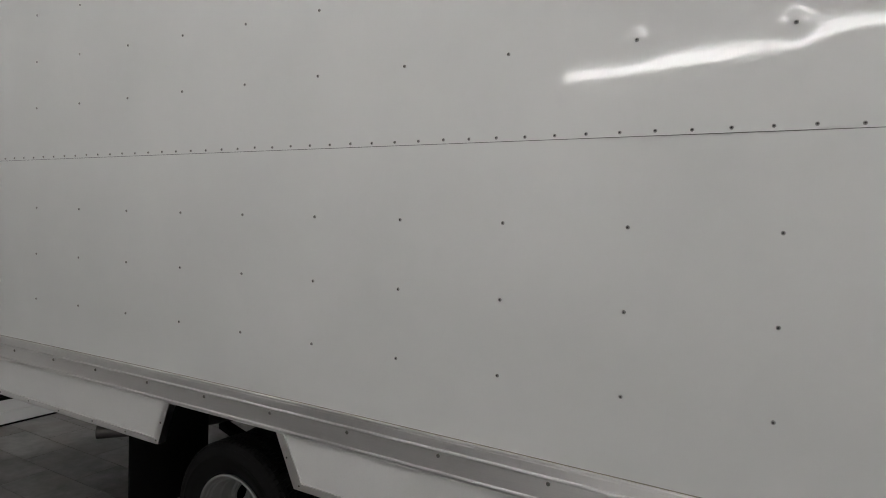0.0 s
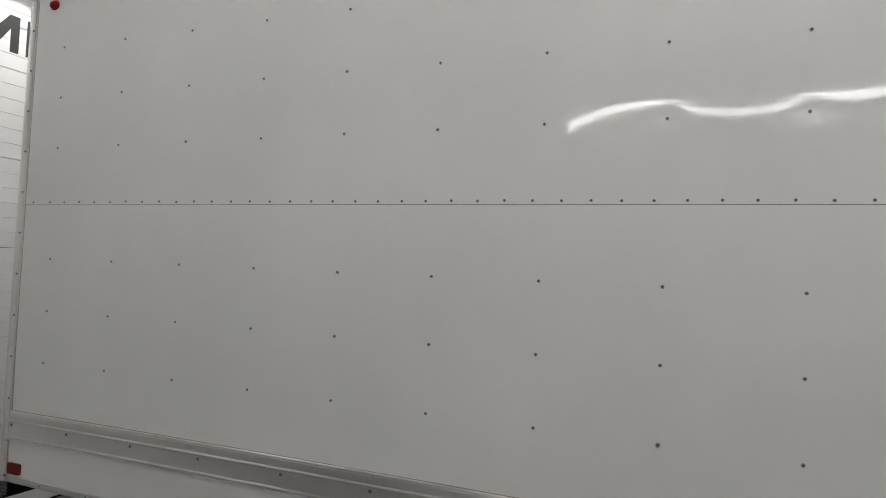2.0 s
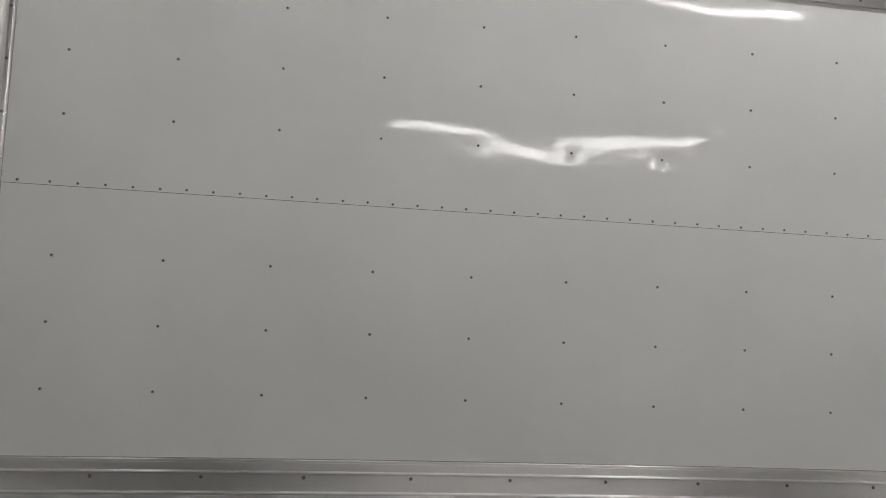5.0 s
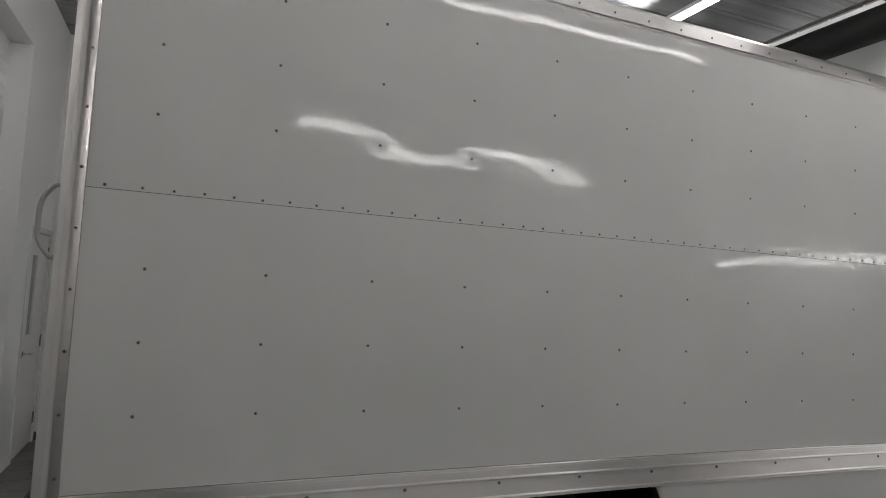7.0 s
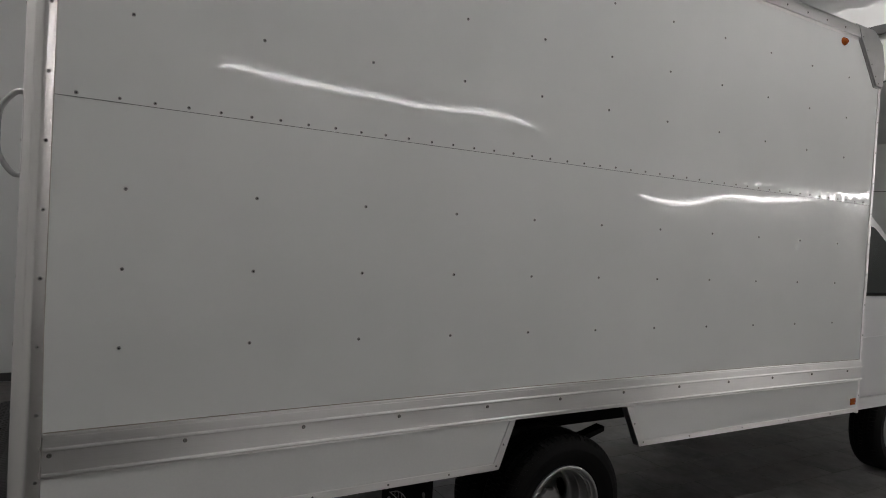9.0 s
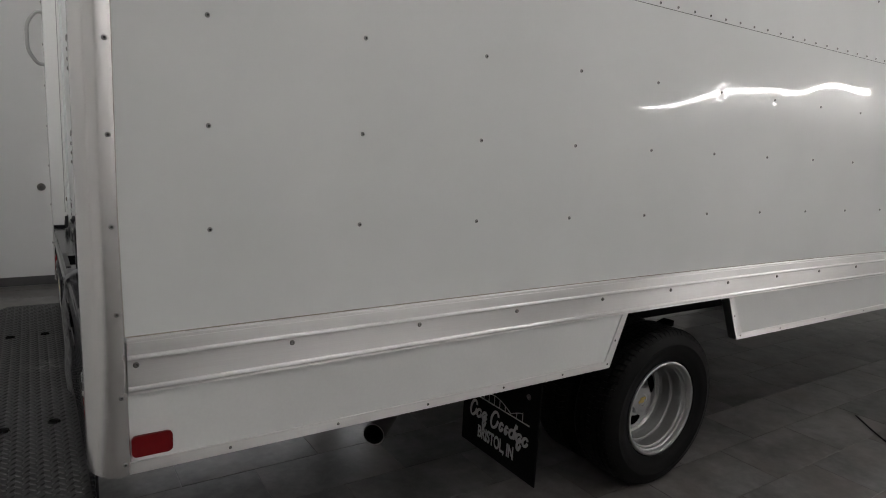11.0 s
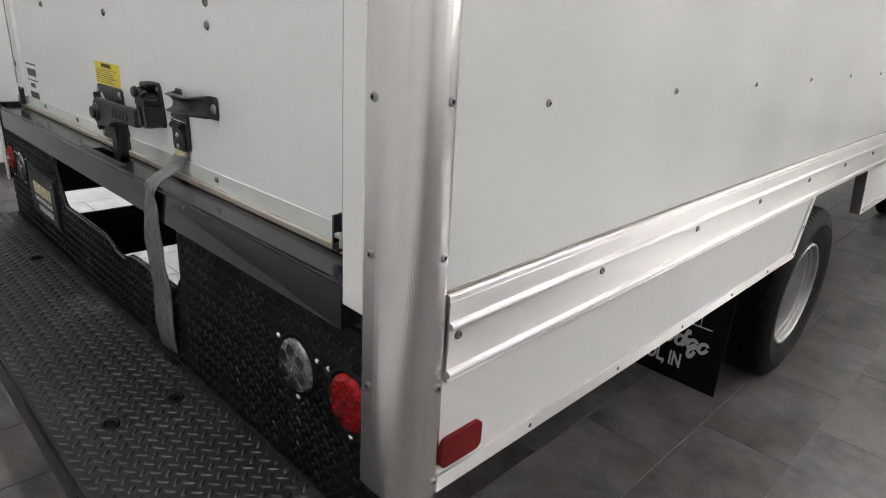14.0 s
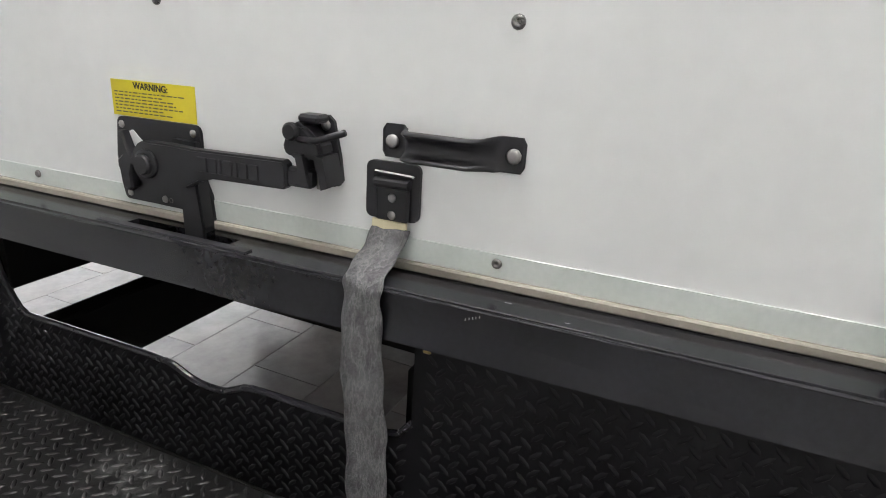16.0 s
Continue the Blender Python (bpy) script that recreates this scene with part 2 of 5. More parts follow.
YELLOW = surface("yellow_label", (0.62, 0.52, 0.02), (0.70, 0.60, 0.03), (0.35, 0.5), scale=10, grain=200, relief=0.02)
INK = surface("black_ink", (0.012, 0.012, 0.012), (0.02, 0.02, 0.02), (0.4, 0.6), relief=0)
PITCH_BLACK = surface("hole_black", (0.0008, 0.0008, 0.0008), (0.0015, 0.0015, 0.0015), (0.7, 0.9), relief=0, spec=0.05)
INK_GREY = surface("faded_ink", (0.10, 0.095, 0.03), (0.15, 0.14, 0.05), (0.4, 0.6), relief=0)
PRINT_WHITE = surface("white_print", (0.55, 0.55, 0.55), (0.68, 0.68, 0.68), (0.4, 0.6), scale=30, relief=0)
STRAP = surface("grey_webbing", (0.04, 0.04, 0.044), (0.155, 0.155, 0.16), (0.4, 0.7), scale=30, grain=260, relief=0.6, depth=0.002)


def crinkle(m):
    """Adds hard creases with pale rubbed ridges to a webbing material."""
    nt = m.node_tree
    bs = nt.nodes["Principled BSDF"]
    base = bs.inputs["Base Color"].links[0].from_socket
    prev = bs.inputs["Normal"].links[0].from_socket
    geo = nt.nodes.new("ShaderNodeNewGeometry")
    mp = nt.nodes.new("ShaderNodeMapping")
    mp.inputs["Rotation"].default_value = (0.5, 0, 0)
    mp.inputs["Scale"].default_value = (1, 1.4, 0.4)
    link(nt, geo.outputs["Position"], mp.inputs["Vector"])
    n = noise_node(nt, 48.0, 4.0, mp.outputs[0], 0.6)
    ridge = math_node(nt, "SUBTRACT", 1.0, math_node(nt, "MULTIPLY", math_node(nt, "ABSOLUTE", math_node(nt, "SUBTRACT", n.outputs[0], 0.5)), 6.0))
    ridge.node.use_clamp = True
    mix = nt.nodes.new("ShaderNodeMix")
    mix.data_type = "RGBA"
    link(nt, math_node(nt, "MULTIPLY", math_node(nt, "POWER", ridge, 5.0), 0.26), mix.inputs["Factor"])
    link(nt, base, mix.inputs[6])
    mix.inputs[7].default_value = (0.38, 0.38, 0.375, 1)
    link(nt, mix.outputs[2], bs.inputs["Base Color"])
    bump(nt, bs, ridge, 0.6, 0.002, prev)


crinkle(STRAP)
CREAM = surface("cream_webbing", (0.62, 0.55, 0.36), (0.72, 0.65, 0.45), (0.6, 0.8), scale=30, grain=500, relief=0.4)
WALL = surface("wall_paint", (0.70, 0.70, 0.69), (0.75, 0.75, 0.74), (0.5, 0.7), scale=1.2, grain=160, relief=0.05)
BASE = surface("grey_baseboard", (0.06, 0.06, 0.06), (0.10, 0.10, 0.10), (0.4, 0.6), scale=4, grain=120)
SHUTTER = surface("white_door_section", (0.66, 0.66, 0.65), (0.73, 0.73, 0.72), (0.35, 0.5), scale=2, grain=220, relief=0.25, stretch=(1, 0.3, 3))
DECK = surface("galvanised_deck", (0.22, 0.23, 0.235), (0.42, 0.43, 0.44), (0.3, 0.48), metal=0.9, scale=5, grain=30, relief=0.3, depth=0.002, stretch=(0.12, 5, 1))
DUCT = surface("black_duct", (0.004, 0.004, 0.004), (0.008, 0.0078, 0.0076), (0.5, 0.7), scale=3, grain=60, relief=0.2, spec=0.12)
CAB_PAINT = surface("cab_paint", (0.70, 0.70, 0.70), (0.74, 0.74, 0.74), (0.3, 0.4), scale=2, grain=200, relief=0.01)
GLASS_DARK, _nt, _bs = node_mat("tinted_glass")
_bs.inputs["Base Color"].default_value = (0.012, 0.018, 0.017, 1)
_bs.inputs["Roughness"].default_value = 0.04
_bs.inputs["Specular IOR Level"].default_value = 0.4
FROST = surface("wired_glass", (0.30, 0.33, 0.32), (0.40, 0.43, 0.42), (0.15, 0.25), scale=3, grain=60, relief=0.02)
DAYLIGHT = glow("daylight", (0.98, 0.98, 1.0), 1.1)
BLUE_TAPE = surface("blue_tape", (0.02, 0.06, 0.35), (0.03, 0.08, 0.42), (0.4, 0.6), relief=0)
CLEAR_GLASS, _nt, _bs = node_mat("clear_glass")
_bs.inputs["Roughness"].default_value = 0.0
_bs.inputs["Transmission Weight"].default_value = 1.0
TUBE = glow("light_tube", (1.0, 0.965, 0.95), TUBE_POWER)
HOUSING = surface("lamp_housing", (0.62, 0.62, 0.62), (0.70, 0.70, 0.70), (0.3, 0.5), scale=5)


def tile_material():
    m, nt, bs = node_mat("dark_porcelain_tile")
    geo = nt.nodes.new("ShaderNodeNewGeometry")
    info = nt.nodes.new("ShaderNodeObjectInfo")
    # each tile takes its own stretch of the slate pattern
    r = math_node(nt, "ADD", math_node(nt, "MULTIPLY", info.outputs["Random"], 0.5), math_node(nt, "MULTIPLY", geo.outputs["Random Per Island"], 0.5))
    own = nt.nodes.new("ShaderNodeVectorMath")
    own.operation = "ADD"
    shift = nt.nodes.new("ShaderNodeCombineXYZ")
    link(nt, math_node(nt, "MULTIPLY", r, 37.0), shift.inputs[2])
    link(nt, geo.outputs["Position"], own.inputs[0])
    link(nt, shift.outputs[0], own.inputs[1])
    clouds = noise_node(nt, 4.2, 6.0, own.outputs[0], 0.62)
    streak = noise_node(nt, 17.0, 5.0, own.outputs[0], 0.65)
    fine = noise_node(nt, 120.0, 3.0, geo.outputs["Position"])
    v = math_node(nt, "ADD", math_node(nt, "ADD", math_node(nt, "MULTIPLY", clouds.outputs[0], 0.6), math_node(nt, "MULTIPLY", streak.outputs[0], 0.28)), math_node(nt, "MULTIPLY", r, 0.12))
    rust = nt.nodes.new("ShaderNodeMix")
    rust.data_type = "RGBA"
    link(nt, ramp(nt, v, (0.032, 0.0325, 0.032), (0.200, 0.194, 0.189), 0.34, 0.68).outputs[0], rust.inputs[6])
    warm = noise_node(nt, 2.4, 5.0, own.outputs[0], 0.55)
    link(nt, maprange(nt, warm.outputs[0], 0.0, 0.6, 0.42, 0.75), rust.inputs["Factor"])
    rust.inputs[7].default_value = (0.125, 0.096, 0.083, 1)
    link(nt, rust.outputs[2], bs.inputs["Base Color"])
    bs.inputs["Roughness"].default_value = 0.28
    bs.inputs["Specular IOR Level"].default_value = 0.37
    n1 = bump(nt, bs, streak.outputs[0], 0.05, 0.002)
    bump(nt, bs, fine.outputs[0], 0.08, 0.0006, n1)
    return m


TILE = tile_material()
GROUT = surface("grey_grout", (0.105, 0.097, 0.092), (0.165, 0.152, 0.144), (0.30, 0.36), scale=12, grain=300, relief=0.3)

# ---- mesh helpers ----
WORLD_OF = {}


def thing(name, at, label, category, group="", kind=""):
    e = new(name)
    e.empty_display_size = 0.2
    e.matrix_basis = Matrix.Translation(at)
    WORLD_OF[e] = e.matrix_basis.copy()
    return tagged(e, label, category, group, kind)


def mesh_of(name, bm, mat, smooth=False):
    me = bpy.data.meshes.new(name)
    bm.normal_update()
    bm.to_mesh(me)
    bm.free()
    for p in me.polygons:
        p.use_smooth = smooth
    if mat:
        me.materials.append(mat)
    return me


def part(name, bm, material, parent=None, label="", smooth=False, kind=""):
    """Links a bmesh in world coordinates as one mesh object under a thing or a part."""
    ob = new(name, mesh_of(name, bm, material, smooth))
    WORLD_OF[ob] = Matrix.Identity(4)
    if parent is not None:
        ob.parent = parent
        ob.matrix_parent_inverse = WORLD_OF[parent].inverted()
    return tagged(ob, label, kind=kind)


def piece(name, me, parent, m):
    """An object of its own on a shared mesh, at the world pose m."""
    ob = new(name, me)
    ob.parent = parent
    ob.matrix_parent_inverse = WORLD_OF[parent].inverted()
    ob.matrix_basis = m
    WORLD_OF[ob] = m
    return ob


def box(bm, x0, x1, y0, y1, z0, z1, bev=0.0, seg=1):
    vs = [bm.verts.new((x, y, z)) for x in (x0, x1) for y in (y0, y1) for z in (z0, z1)]
    fs = [bm.faces.new([vs[i] for i in q]) for q in ((0, 1, 3, 2), (4, 6, 7, 5), (0, 4, 5, 1), (2, 3, 7, 6), (0, 2, 6, 4), (1, 5, 7, 3))]
    if bev > 0:
        es = {e for f in fs for e in f.edges}
        bmesh.ops.bevel(bm, geom=list(es), offset=bev, segments=seg, affect="EDGES", profile=0.5)
    return fs


def prism(bm, pts, a, b, axis):
    """Closed outline pts (2D) carried from a to b along an axis; outline axes follow in order x, y, z."""
    def at(p, c):
        return {"x": (c, p[0], p[1]), "y": (p[0], c, p[1]), "z": (p[0], p[1], c)}[axis]
    lo = [bm.verts.new(at(p, a)) for p in pts]
    hi = [bm.verts.new(at(p, b)) for p in pts]
    fs = [bm.faces.new(lo), bm.faces.new(hi[::-1])]
    n = len(pts)
    for i in range(n):
        fs.append(bm.faces.new((lo[i], hi[i], hi[(i + 1) % n], lo[(i + 1) % n])))
    bmesh.ops.recalc_face_normals(bm, faces=fs)
    return fs


def lathe(bm, prof, m, seg=24, close=False):
    """Profile of (radius, height) turned round the z axis of the pose m."""
    rings = []
    for r, h in prof:
        if r < 1e-6:
            rings.append([bm.verts.new(m @ Vector((0, 0, h)))])
        else:
            rings.append([bm.verts.new(m @ Vector((r * math.cos(2 * math.pi * k / seg), r * math.sin(2 * math.pi * k / seg), h))) for k in range(seg)])
    fs = []
    pairs = list(zip(rings, rings[1:])) + ([(rings[-1], rings[0])] if close else [])
    for a, b in pairs:
        for k in range(seg):
            j = (k + 1) % seg
            q = [a[k % len(a)], a[j % len(a)], b[j % len(b)], b[k % len(b)]]
            q = list(dict.fromkeys(q))
            if len(q) > 2:
                fs.append(bm.faces.new(q))
    bmesh.ops.recalc_face_normals(bm, faces=fs)
    return fs


def tube(bm, pts, r, seg=10, cap=True):
    """A round bar along a polyline."""
    pts = [Vector(p) for p in pts]
    rings = []
    up = None
    for i, p in enumerate(pts):
        d = (pts[min(i + 1, len(pts) - 1)] - pts[max(i - 1, 0)]).normalized()
        if up is None:
            up = d.orthogonal().normalized()
        up = (up - d * up.dot(d)).normalized()
        s = d.cross(up)
        rings.append([bm.verts.new(p + (up * math.cos(2 * math.pi * k / seg) + s * math.sin(2 * math.pi * k / seg)) * r) for k in range(seg)])
    fs = []
    for a, b in zip(rings, rings[1:]):
        for k in range(seg):
            fs.append(bm.faces.new((a[k], a[(k + 1) % seg], b[(k + 1) % seg], b[k])))
    if cap:
        fs += [bm.faces.new(rings[0][::-1]), bm.faces.new(rings[-1])]
    bmesh.ops.recalc_face_normals(bm, faces=fs)
    return fs


def arc(cx, cy, r, a0, a1, n):
    return [(cx + r * math.cos(radians(a0 + (a1 - a0) * i / n)), cy + r * math.sin(radians(a0 + (a1 - a0) * i / n))) for i in range(n + 1)]


def rounded(x0, x1, z0, z1, r, n=4):
    return (arc(x1 - r, z1 - r, r, 0, 90, n) + arc(x0 + r, z1 - r, r, 90, 180, n) + arc(x0 + r, z0 + r, r, 180, 270, n) + arc(x1 - r, z0 + r, r, 270, 360, n))


def smooth_path(pts, n=6):
    """Catmull-Rom through the points."""
    p = [Vector(q) for q in pts]
    p = [p[0] * 2 - p[1]] + p + [p[-1] * 2 - p[-2]]
    out = []
    for i in range(1, len(p) - 2):
        for k in range(n):
            t = k / n
            a, b, c, d = p[i - 1:i + 3]
            out.append(0.5 * ((2 * b) + (c - a) * t + (2 * a - 5 * b + 4 * c - d) * t * t + (3 * b - a - 3 * c + d) * t ** 3))
    out.append(p[-2])
    return out


def dome(name, r, h, mat, socket=False, seg=10, pin=None):
    """A rivet or screw head: outward along +z; pin: the dark stub of a pulled rivet."""
    bm = bmesh.new()
    prof = [(r * 1.0, -0.001), (r, h * 0.25), (r * 0.8, h * 0.72), (r * 0.46, h)]
    prof += [(r * 0.36, h * 0.5), (0, h * 0.45)] if socket or pin else [(0, h * 1.04)]
    lathe(bm, prof, Matrix.Identity(4), seg)
    bm.faces.index_update()
    inner = [f.index for f in bm.faces if f.calc_center_median().xy.length < r * 0.44] if pin else []
    me = mesh_of(name, bm, mat, True)
    if pin:
        me.materials.append(pin)
        for k in inner:
            me.polygons[k].material_index = 1
    return me


TO_SIDE = pose(0, 0, 0, 90, 0, 0)       # +z turned towards -y
TO_REAR = pose(0, 0, 0, 0, -90, 0)      # +z turned towards -x


def facing_side(x, y, z):
    return Matrix.Translation((x, y, z)) @ TO_SIDE


def facing_rear(x, y, z):
    return Matrix.Translation((x, y, z)) @ TO_REAR


def lettering(name, words, size, m, mat, parent, depth=0.0006, label="", bold=0.0):
    c = bpy.data.curves.new(name, "FONT")
    c.body, c.size, c.extrude, c.align_x, c.align_y = words, size, depth, "CENTER", "CENTER"
    c.offset = bold
    ob = new(name, c)
    c.materials.append(mat)
    ob.parent = parent
    ob.matrix_parent_inverse = WORLD_OF[parent].inverted()
    ob.matrix_basis = m
    WORLD_OF[ob] = m
    return tagged(ob, label)

# ---- the room ----
XW, XE, YN, YS, ZC = -1.0, 10.95, 5.13, -8.4, 4.25
DOOR_X = -1.17
GX0, GX1, GZ = 0.62, 5.12, 2.85
YB = -4.6               # end of the lowered ceiling


def wall_with_holes(name, axis, face, depth, a0, a1, z0, z1, holes, label):
    """A thick wall. axis: the way its thickness goes; holes: (a0, a1, z0, z1) right through it."""
    bm = bmesh.new()
    cuts = sorted({a0, a1, *[h for q in holes for h in q[:2]]})
    for u, v in zip(cuts, cuts[1:]):
        spans = [(z0, z1)]
        for h in holes:
            if h[0] <= u and v <= h[1]:
                spans = [s for p, q in spans for s in ((p, min(q, h[2])), (max(p, h[3]), q)) if s[1] - s[0] > 1e-6]
        for p, q in spans:
            lo, hi = sorted((face, face + depth))
            if axis == "x":
                box(bm, lo, hi, u, v, p, q)
            else:
                box(bm, u, v, lo, hi, p, q)
    return tagged(part(name, bm, WALL), label, "wall", kind="structure")


wall_with_holes("wall_north", "y", YN, 0.2, XW - 0.5, XE + 0.2, 0, ZC + 0.3, [(GX0, GX1, 0.08, GZ)], "smooth white painted wall with wide glazing")
wall_with_holes("wall_west", "x", XW, -0.3, YS - 0.2, YN, 0, ZC + 0.3, [(-0.55, 3.68, 0.0, 3.62), (4.2, 5.12, 0.0, 2.14)], "white painted wall round the overhead door")
wall_with_holes("wall_south", "y", YS, -0.2, XW - 0.5, XE + 0.2, 0, ZC + 0.3, [], "white painted wall")
wall_with_holes("wall_east", "x", XE, 0.2, YS - 0.2, YN, 0, ZC + 0.3, [], "white painted wall")
bm = bmesh.new()
box(bm, XW, GX0 - 0.05, YN - 0.012, YN, 0.004, 0.088, 0.002)
box(bm, GX1 + 0.05, XE, YN - 0.012, YN, 0.004, 0.105, 0.002)
box(bm, XE - 0.012, XE, YS + 0.013, -0.4, 0.004, 0.16, 0.002)
box(bm, XW, XE - 0.013, YS, YS + 0.012, 0.004, 0.105, 0.002)
box(bm, XW, XW + 0.012, YS + 0.013, -0.6, 0.004, 0.105, 0.002)
tagged(part("baseboard", bm, BASE), "dark grey baseboard", "baseboard", kind="structure")

# corrugated steel deck, ribs running along x
bm = bmesh.new()
prof = []
y = YS - 0.2
while y < YN + 0.2:
    prof += [(y, ZC), (y + 0.20, ZC), (y + 0.206, ZC + 0.014), (y + 0.222, ZC + 0.014), (y + 0.228, ZC), (y + 0.26, ZC), (y + 0.264, ZC + 0.006), (y + 0.272, ZC + 0.006), (y + 0.276, ZC)]
    y += 0.30
prof += [(y, ZC), (y, ZC + 0.08), (YS - 0.2, ZC + 0.08)]
lo = [bm.verts.new((XW - 0.3, *p)) for p in prof]
hi = [bm.verts.new((XE + 0.1, *p)) for p in prof]
for i in range(len(prof)):
    bm.faces.new((lo[i], hi[i], hi[(i + 1) % len(prof)], lo[(i + 1) % len(prof)]))
tagged(part("ceiling", bm, DECK), "corrugated galvanised steel deck ceiling", "ceiling", kind="structure")
bm = bmesh.new()
box(bm, 5.3, 5.5, YB, YN, 3.42, ZC + 0.1)
box(bm, 5.5, XE, YB, YB + 0.15, 3.5, ZC + 0.1)
tagged(part("bulkhead", bm, WALL), "white boxed-in beam under the ceiling", "beam", kind="structure")
bm = bmesh.new()
box(bm, 5.27, 5.3, YB, YN, 3.385, 3.455, 0.003)
tagged(part("trim", bm, BASE), "dark metal trim under the boxed-in beam", "trim", kind="structure")
hd = thing("header_panel", (5.34, 0, 3.02), "white header panel with blue and yellow tape marks", "panel", kind="structure")
bm = bmesh.new()
box(bm, 5.33, 5.5, YB, YN, 3.02, 3.42)
part("board", bm, WALL, hd)
bm = bmesh.new()
box(bm, 5.325, 5.33, YB, YN, 3.02, 3.035)
part("edge", bm, BASE, hd, "thin grey lower edge")
for ya, yb, mt in ((-0.30, -0.19, BLUE_TAPE), (-0.19, -0.14, YELLOW), (-0.14, 0.02, BLUE_TAPE), (-0.42, -0.36, YELLOW)):
    bm = bmesh.new()
    box(bm, 5.3285, 5.3295, ya, yb, 3.285, 3.315)
    part("tape_mark", bm, mt, hd, "short strip of coloured tape")
bm = bmesh.new()
box(bm, 5.5, XE, YB + 0.15, YN, 3.5, 3.6)
tagged(part("ceiling_east", bm, WALL), "flat white ceiling beyond the beam", "ceiling", kind="structure")

# wide glazing in the north wall with bright daylight outside
gz = thing("window_2", ((GX0 + GX1) / 2, YN, 0.08), "wide daylit glazing in slim white frames", "window", kind="structure")
for k in range(4):
    xa = GX0 + (GX1 - GX0) * k / 4
    xb = GX0 + (GX1 - GX0) * (k + 1) / 4
    bm = bmesh.new()
    for q in ((xa, xa + 0.03, 0.08, GZ), (xb - 0.03, xb, 0.08, GZ), (xa + 0.03, xb - 0.03, 0.08, 0.12), (xa + 0.03, xb - 0.03, GZ - 0.04, GZ)):
        box(bm, q[0], q[1], YN - 0.01, YN + 0.08, q[2], q[3])
    part("window_frame", bm, WHITE, gz)
    bm = bmesh.new()
    box(bm, xa + 0.03, xb - 0.03, YN + 0.03, YN + 0.036, 0.12, GZ - 0.04)
    part("pane", bm, CLEAR_GLASS, gz).visible_shadow = False
bm = bmesh.new()
box(bm, GX0 - 0.3, GX1 + 0.3, YN + 0.42, YN + 0.44, -0.1, GZ + 0.3)
tagged(part("backdrop", bm, DAYLIGHT), "plain bright overcast daylight outside the glazing", "backdrop", kind="structure")

# black duct with couplings, hung below the deck
duct = thing("ceiling_duct", (4.95, 0, 3.87), "round black duct hung below the deck ceiling", "duct")
bm = bmesh.new()
lathe(bm, [(0, -6), (0.128, -6), (0.128, 3), (0, 3)], pose(4.95, 0, 3.893, -90, 0, 0), 32)
part("pipe", bm, DUCT, duct, smooth=True)
for yy in (-5.2, -3.1, -0.9, 0.35, 1.9):
    bm = bmesh.new()
    lathe(bm, [(0.129, -0.012), (0.133, -0.012), (0.133, 0.012), (0.129, 0.012)], pose(4.95, yy, 3.893, -90, 0, 0), 28)
    part("coupling", bm, DUCT, duct, "dark steel clamp")
    bm = bmesh.new()
    tube(bm, [(4.95, yy, 4.02), (4.95, yy, ZC)], 0.006, 6)
    part("hanger_rod", bm, BOLT, duct)
    bm = bmesh.new()
    lathe(bm, [(0, -0.03), (0.022, -0.03), (0.022, 0.01), (0.034, 0.012), (0.034, 0.03), (0, 0.032)], pose(4.82, yy + 0.04, 3.955, 0, -90, 0), 12)
    tube(bm, [(4.84, yy + 0.04, 3.955), (4.79, yy + 0.09, 3.99)], 0.008, 6)
    part("valve", bm, STEEL, duct, "small steel fitting")
bm = bmesh.new()
tube(bm, [(4.84, -6, 4.045), (4.84, 3, 4.045)], 0.014, 8)
tagged(part("conduit", bm, STEEL), "thin steel conduit along the black duct", "conduit", kind="structure")

# the tiled floor: grout bed, tiles are laid at the end of the file
bm = bmesh.new()
box(bm, XW - 0.5, XE + 0.2, YS - 0.2, YN + 0.2, -0.15, -0.003)
floor = tagged(part("floor", bm, GROUT), "dark grey porcelain tile floor with pale grout", "floor", kind="structure")

# overhead door behind the truck
od = thing("overhead_door", (DOOR_X, 1.5, 0), "closed white sectional overhead door with grooved panels", "overhead door", kind="structure")
sec = bmesh.new()
outline = [(-0.05, 0.0), (-0.05, 0.598), (0.0, 0.598)]
for k in range(1, 6):
    g = 0.598 - 0.0998 * k
    outline += [(0.0, g + 0.004), (-0.005, g), (0.0, g - 0.004)]
outline += [(0.0, 0.004), (-0.006, 0.0)]
lo = [sec.verts.new((p[0], -0.75, p[1])) for p in outline]
hi = [sec.verts.new((p[0], 3.9, p[1])) for p in outline]
n = len(outline)
fs = [sec.faces.new((lo[i], lo[(i + 1) % n], hi[(i + 1) % n], hi[i])) for i in range(n)] + [sec.faces.new(lo[::-1]), sec.faces.new(hi)]
bmesh.ops.recalc_face_normals(sec, faces=fs)
sec_me = mesh_of("door_section", sec, SHUTTER)
for k in range(6):
    piece("door_section", sec_me, od, Matrix.Translation((DOOR_X, 0, 0.012 + 0.602 * k)))
bm = bmesh.new()
box(bm, DOOR_X - 0.04, DOOR_X + 0.004, -0.55, 3.68, 0.0, 0.012)
part("bottom_seal", bm, RUBBER, od, "black rubber seal")
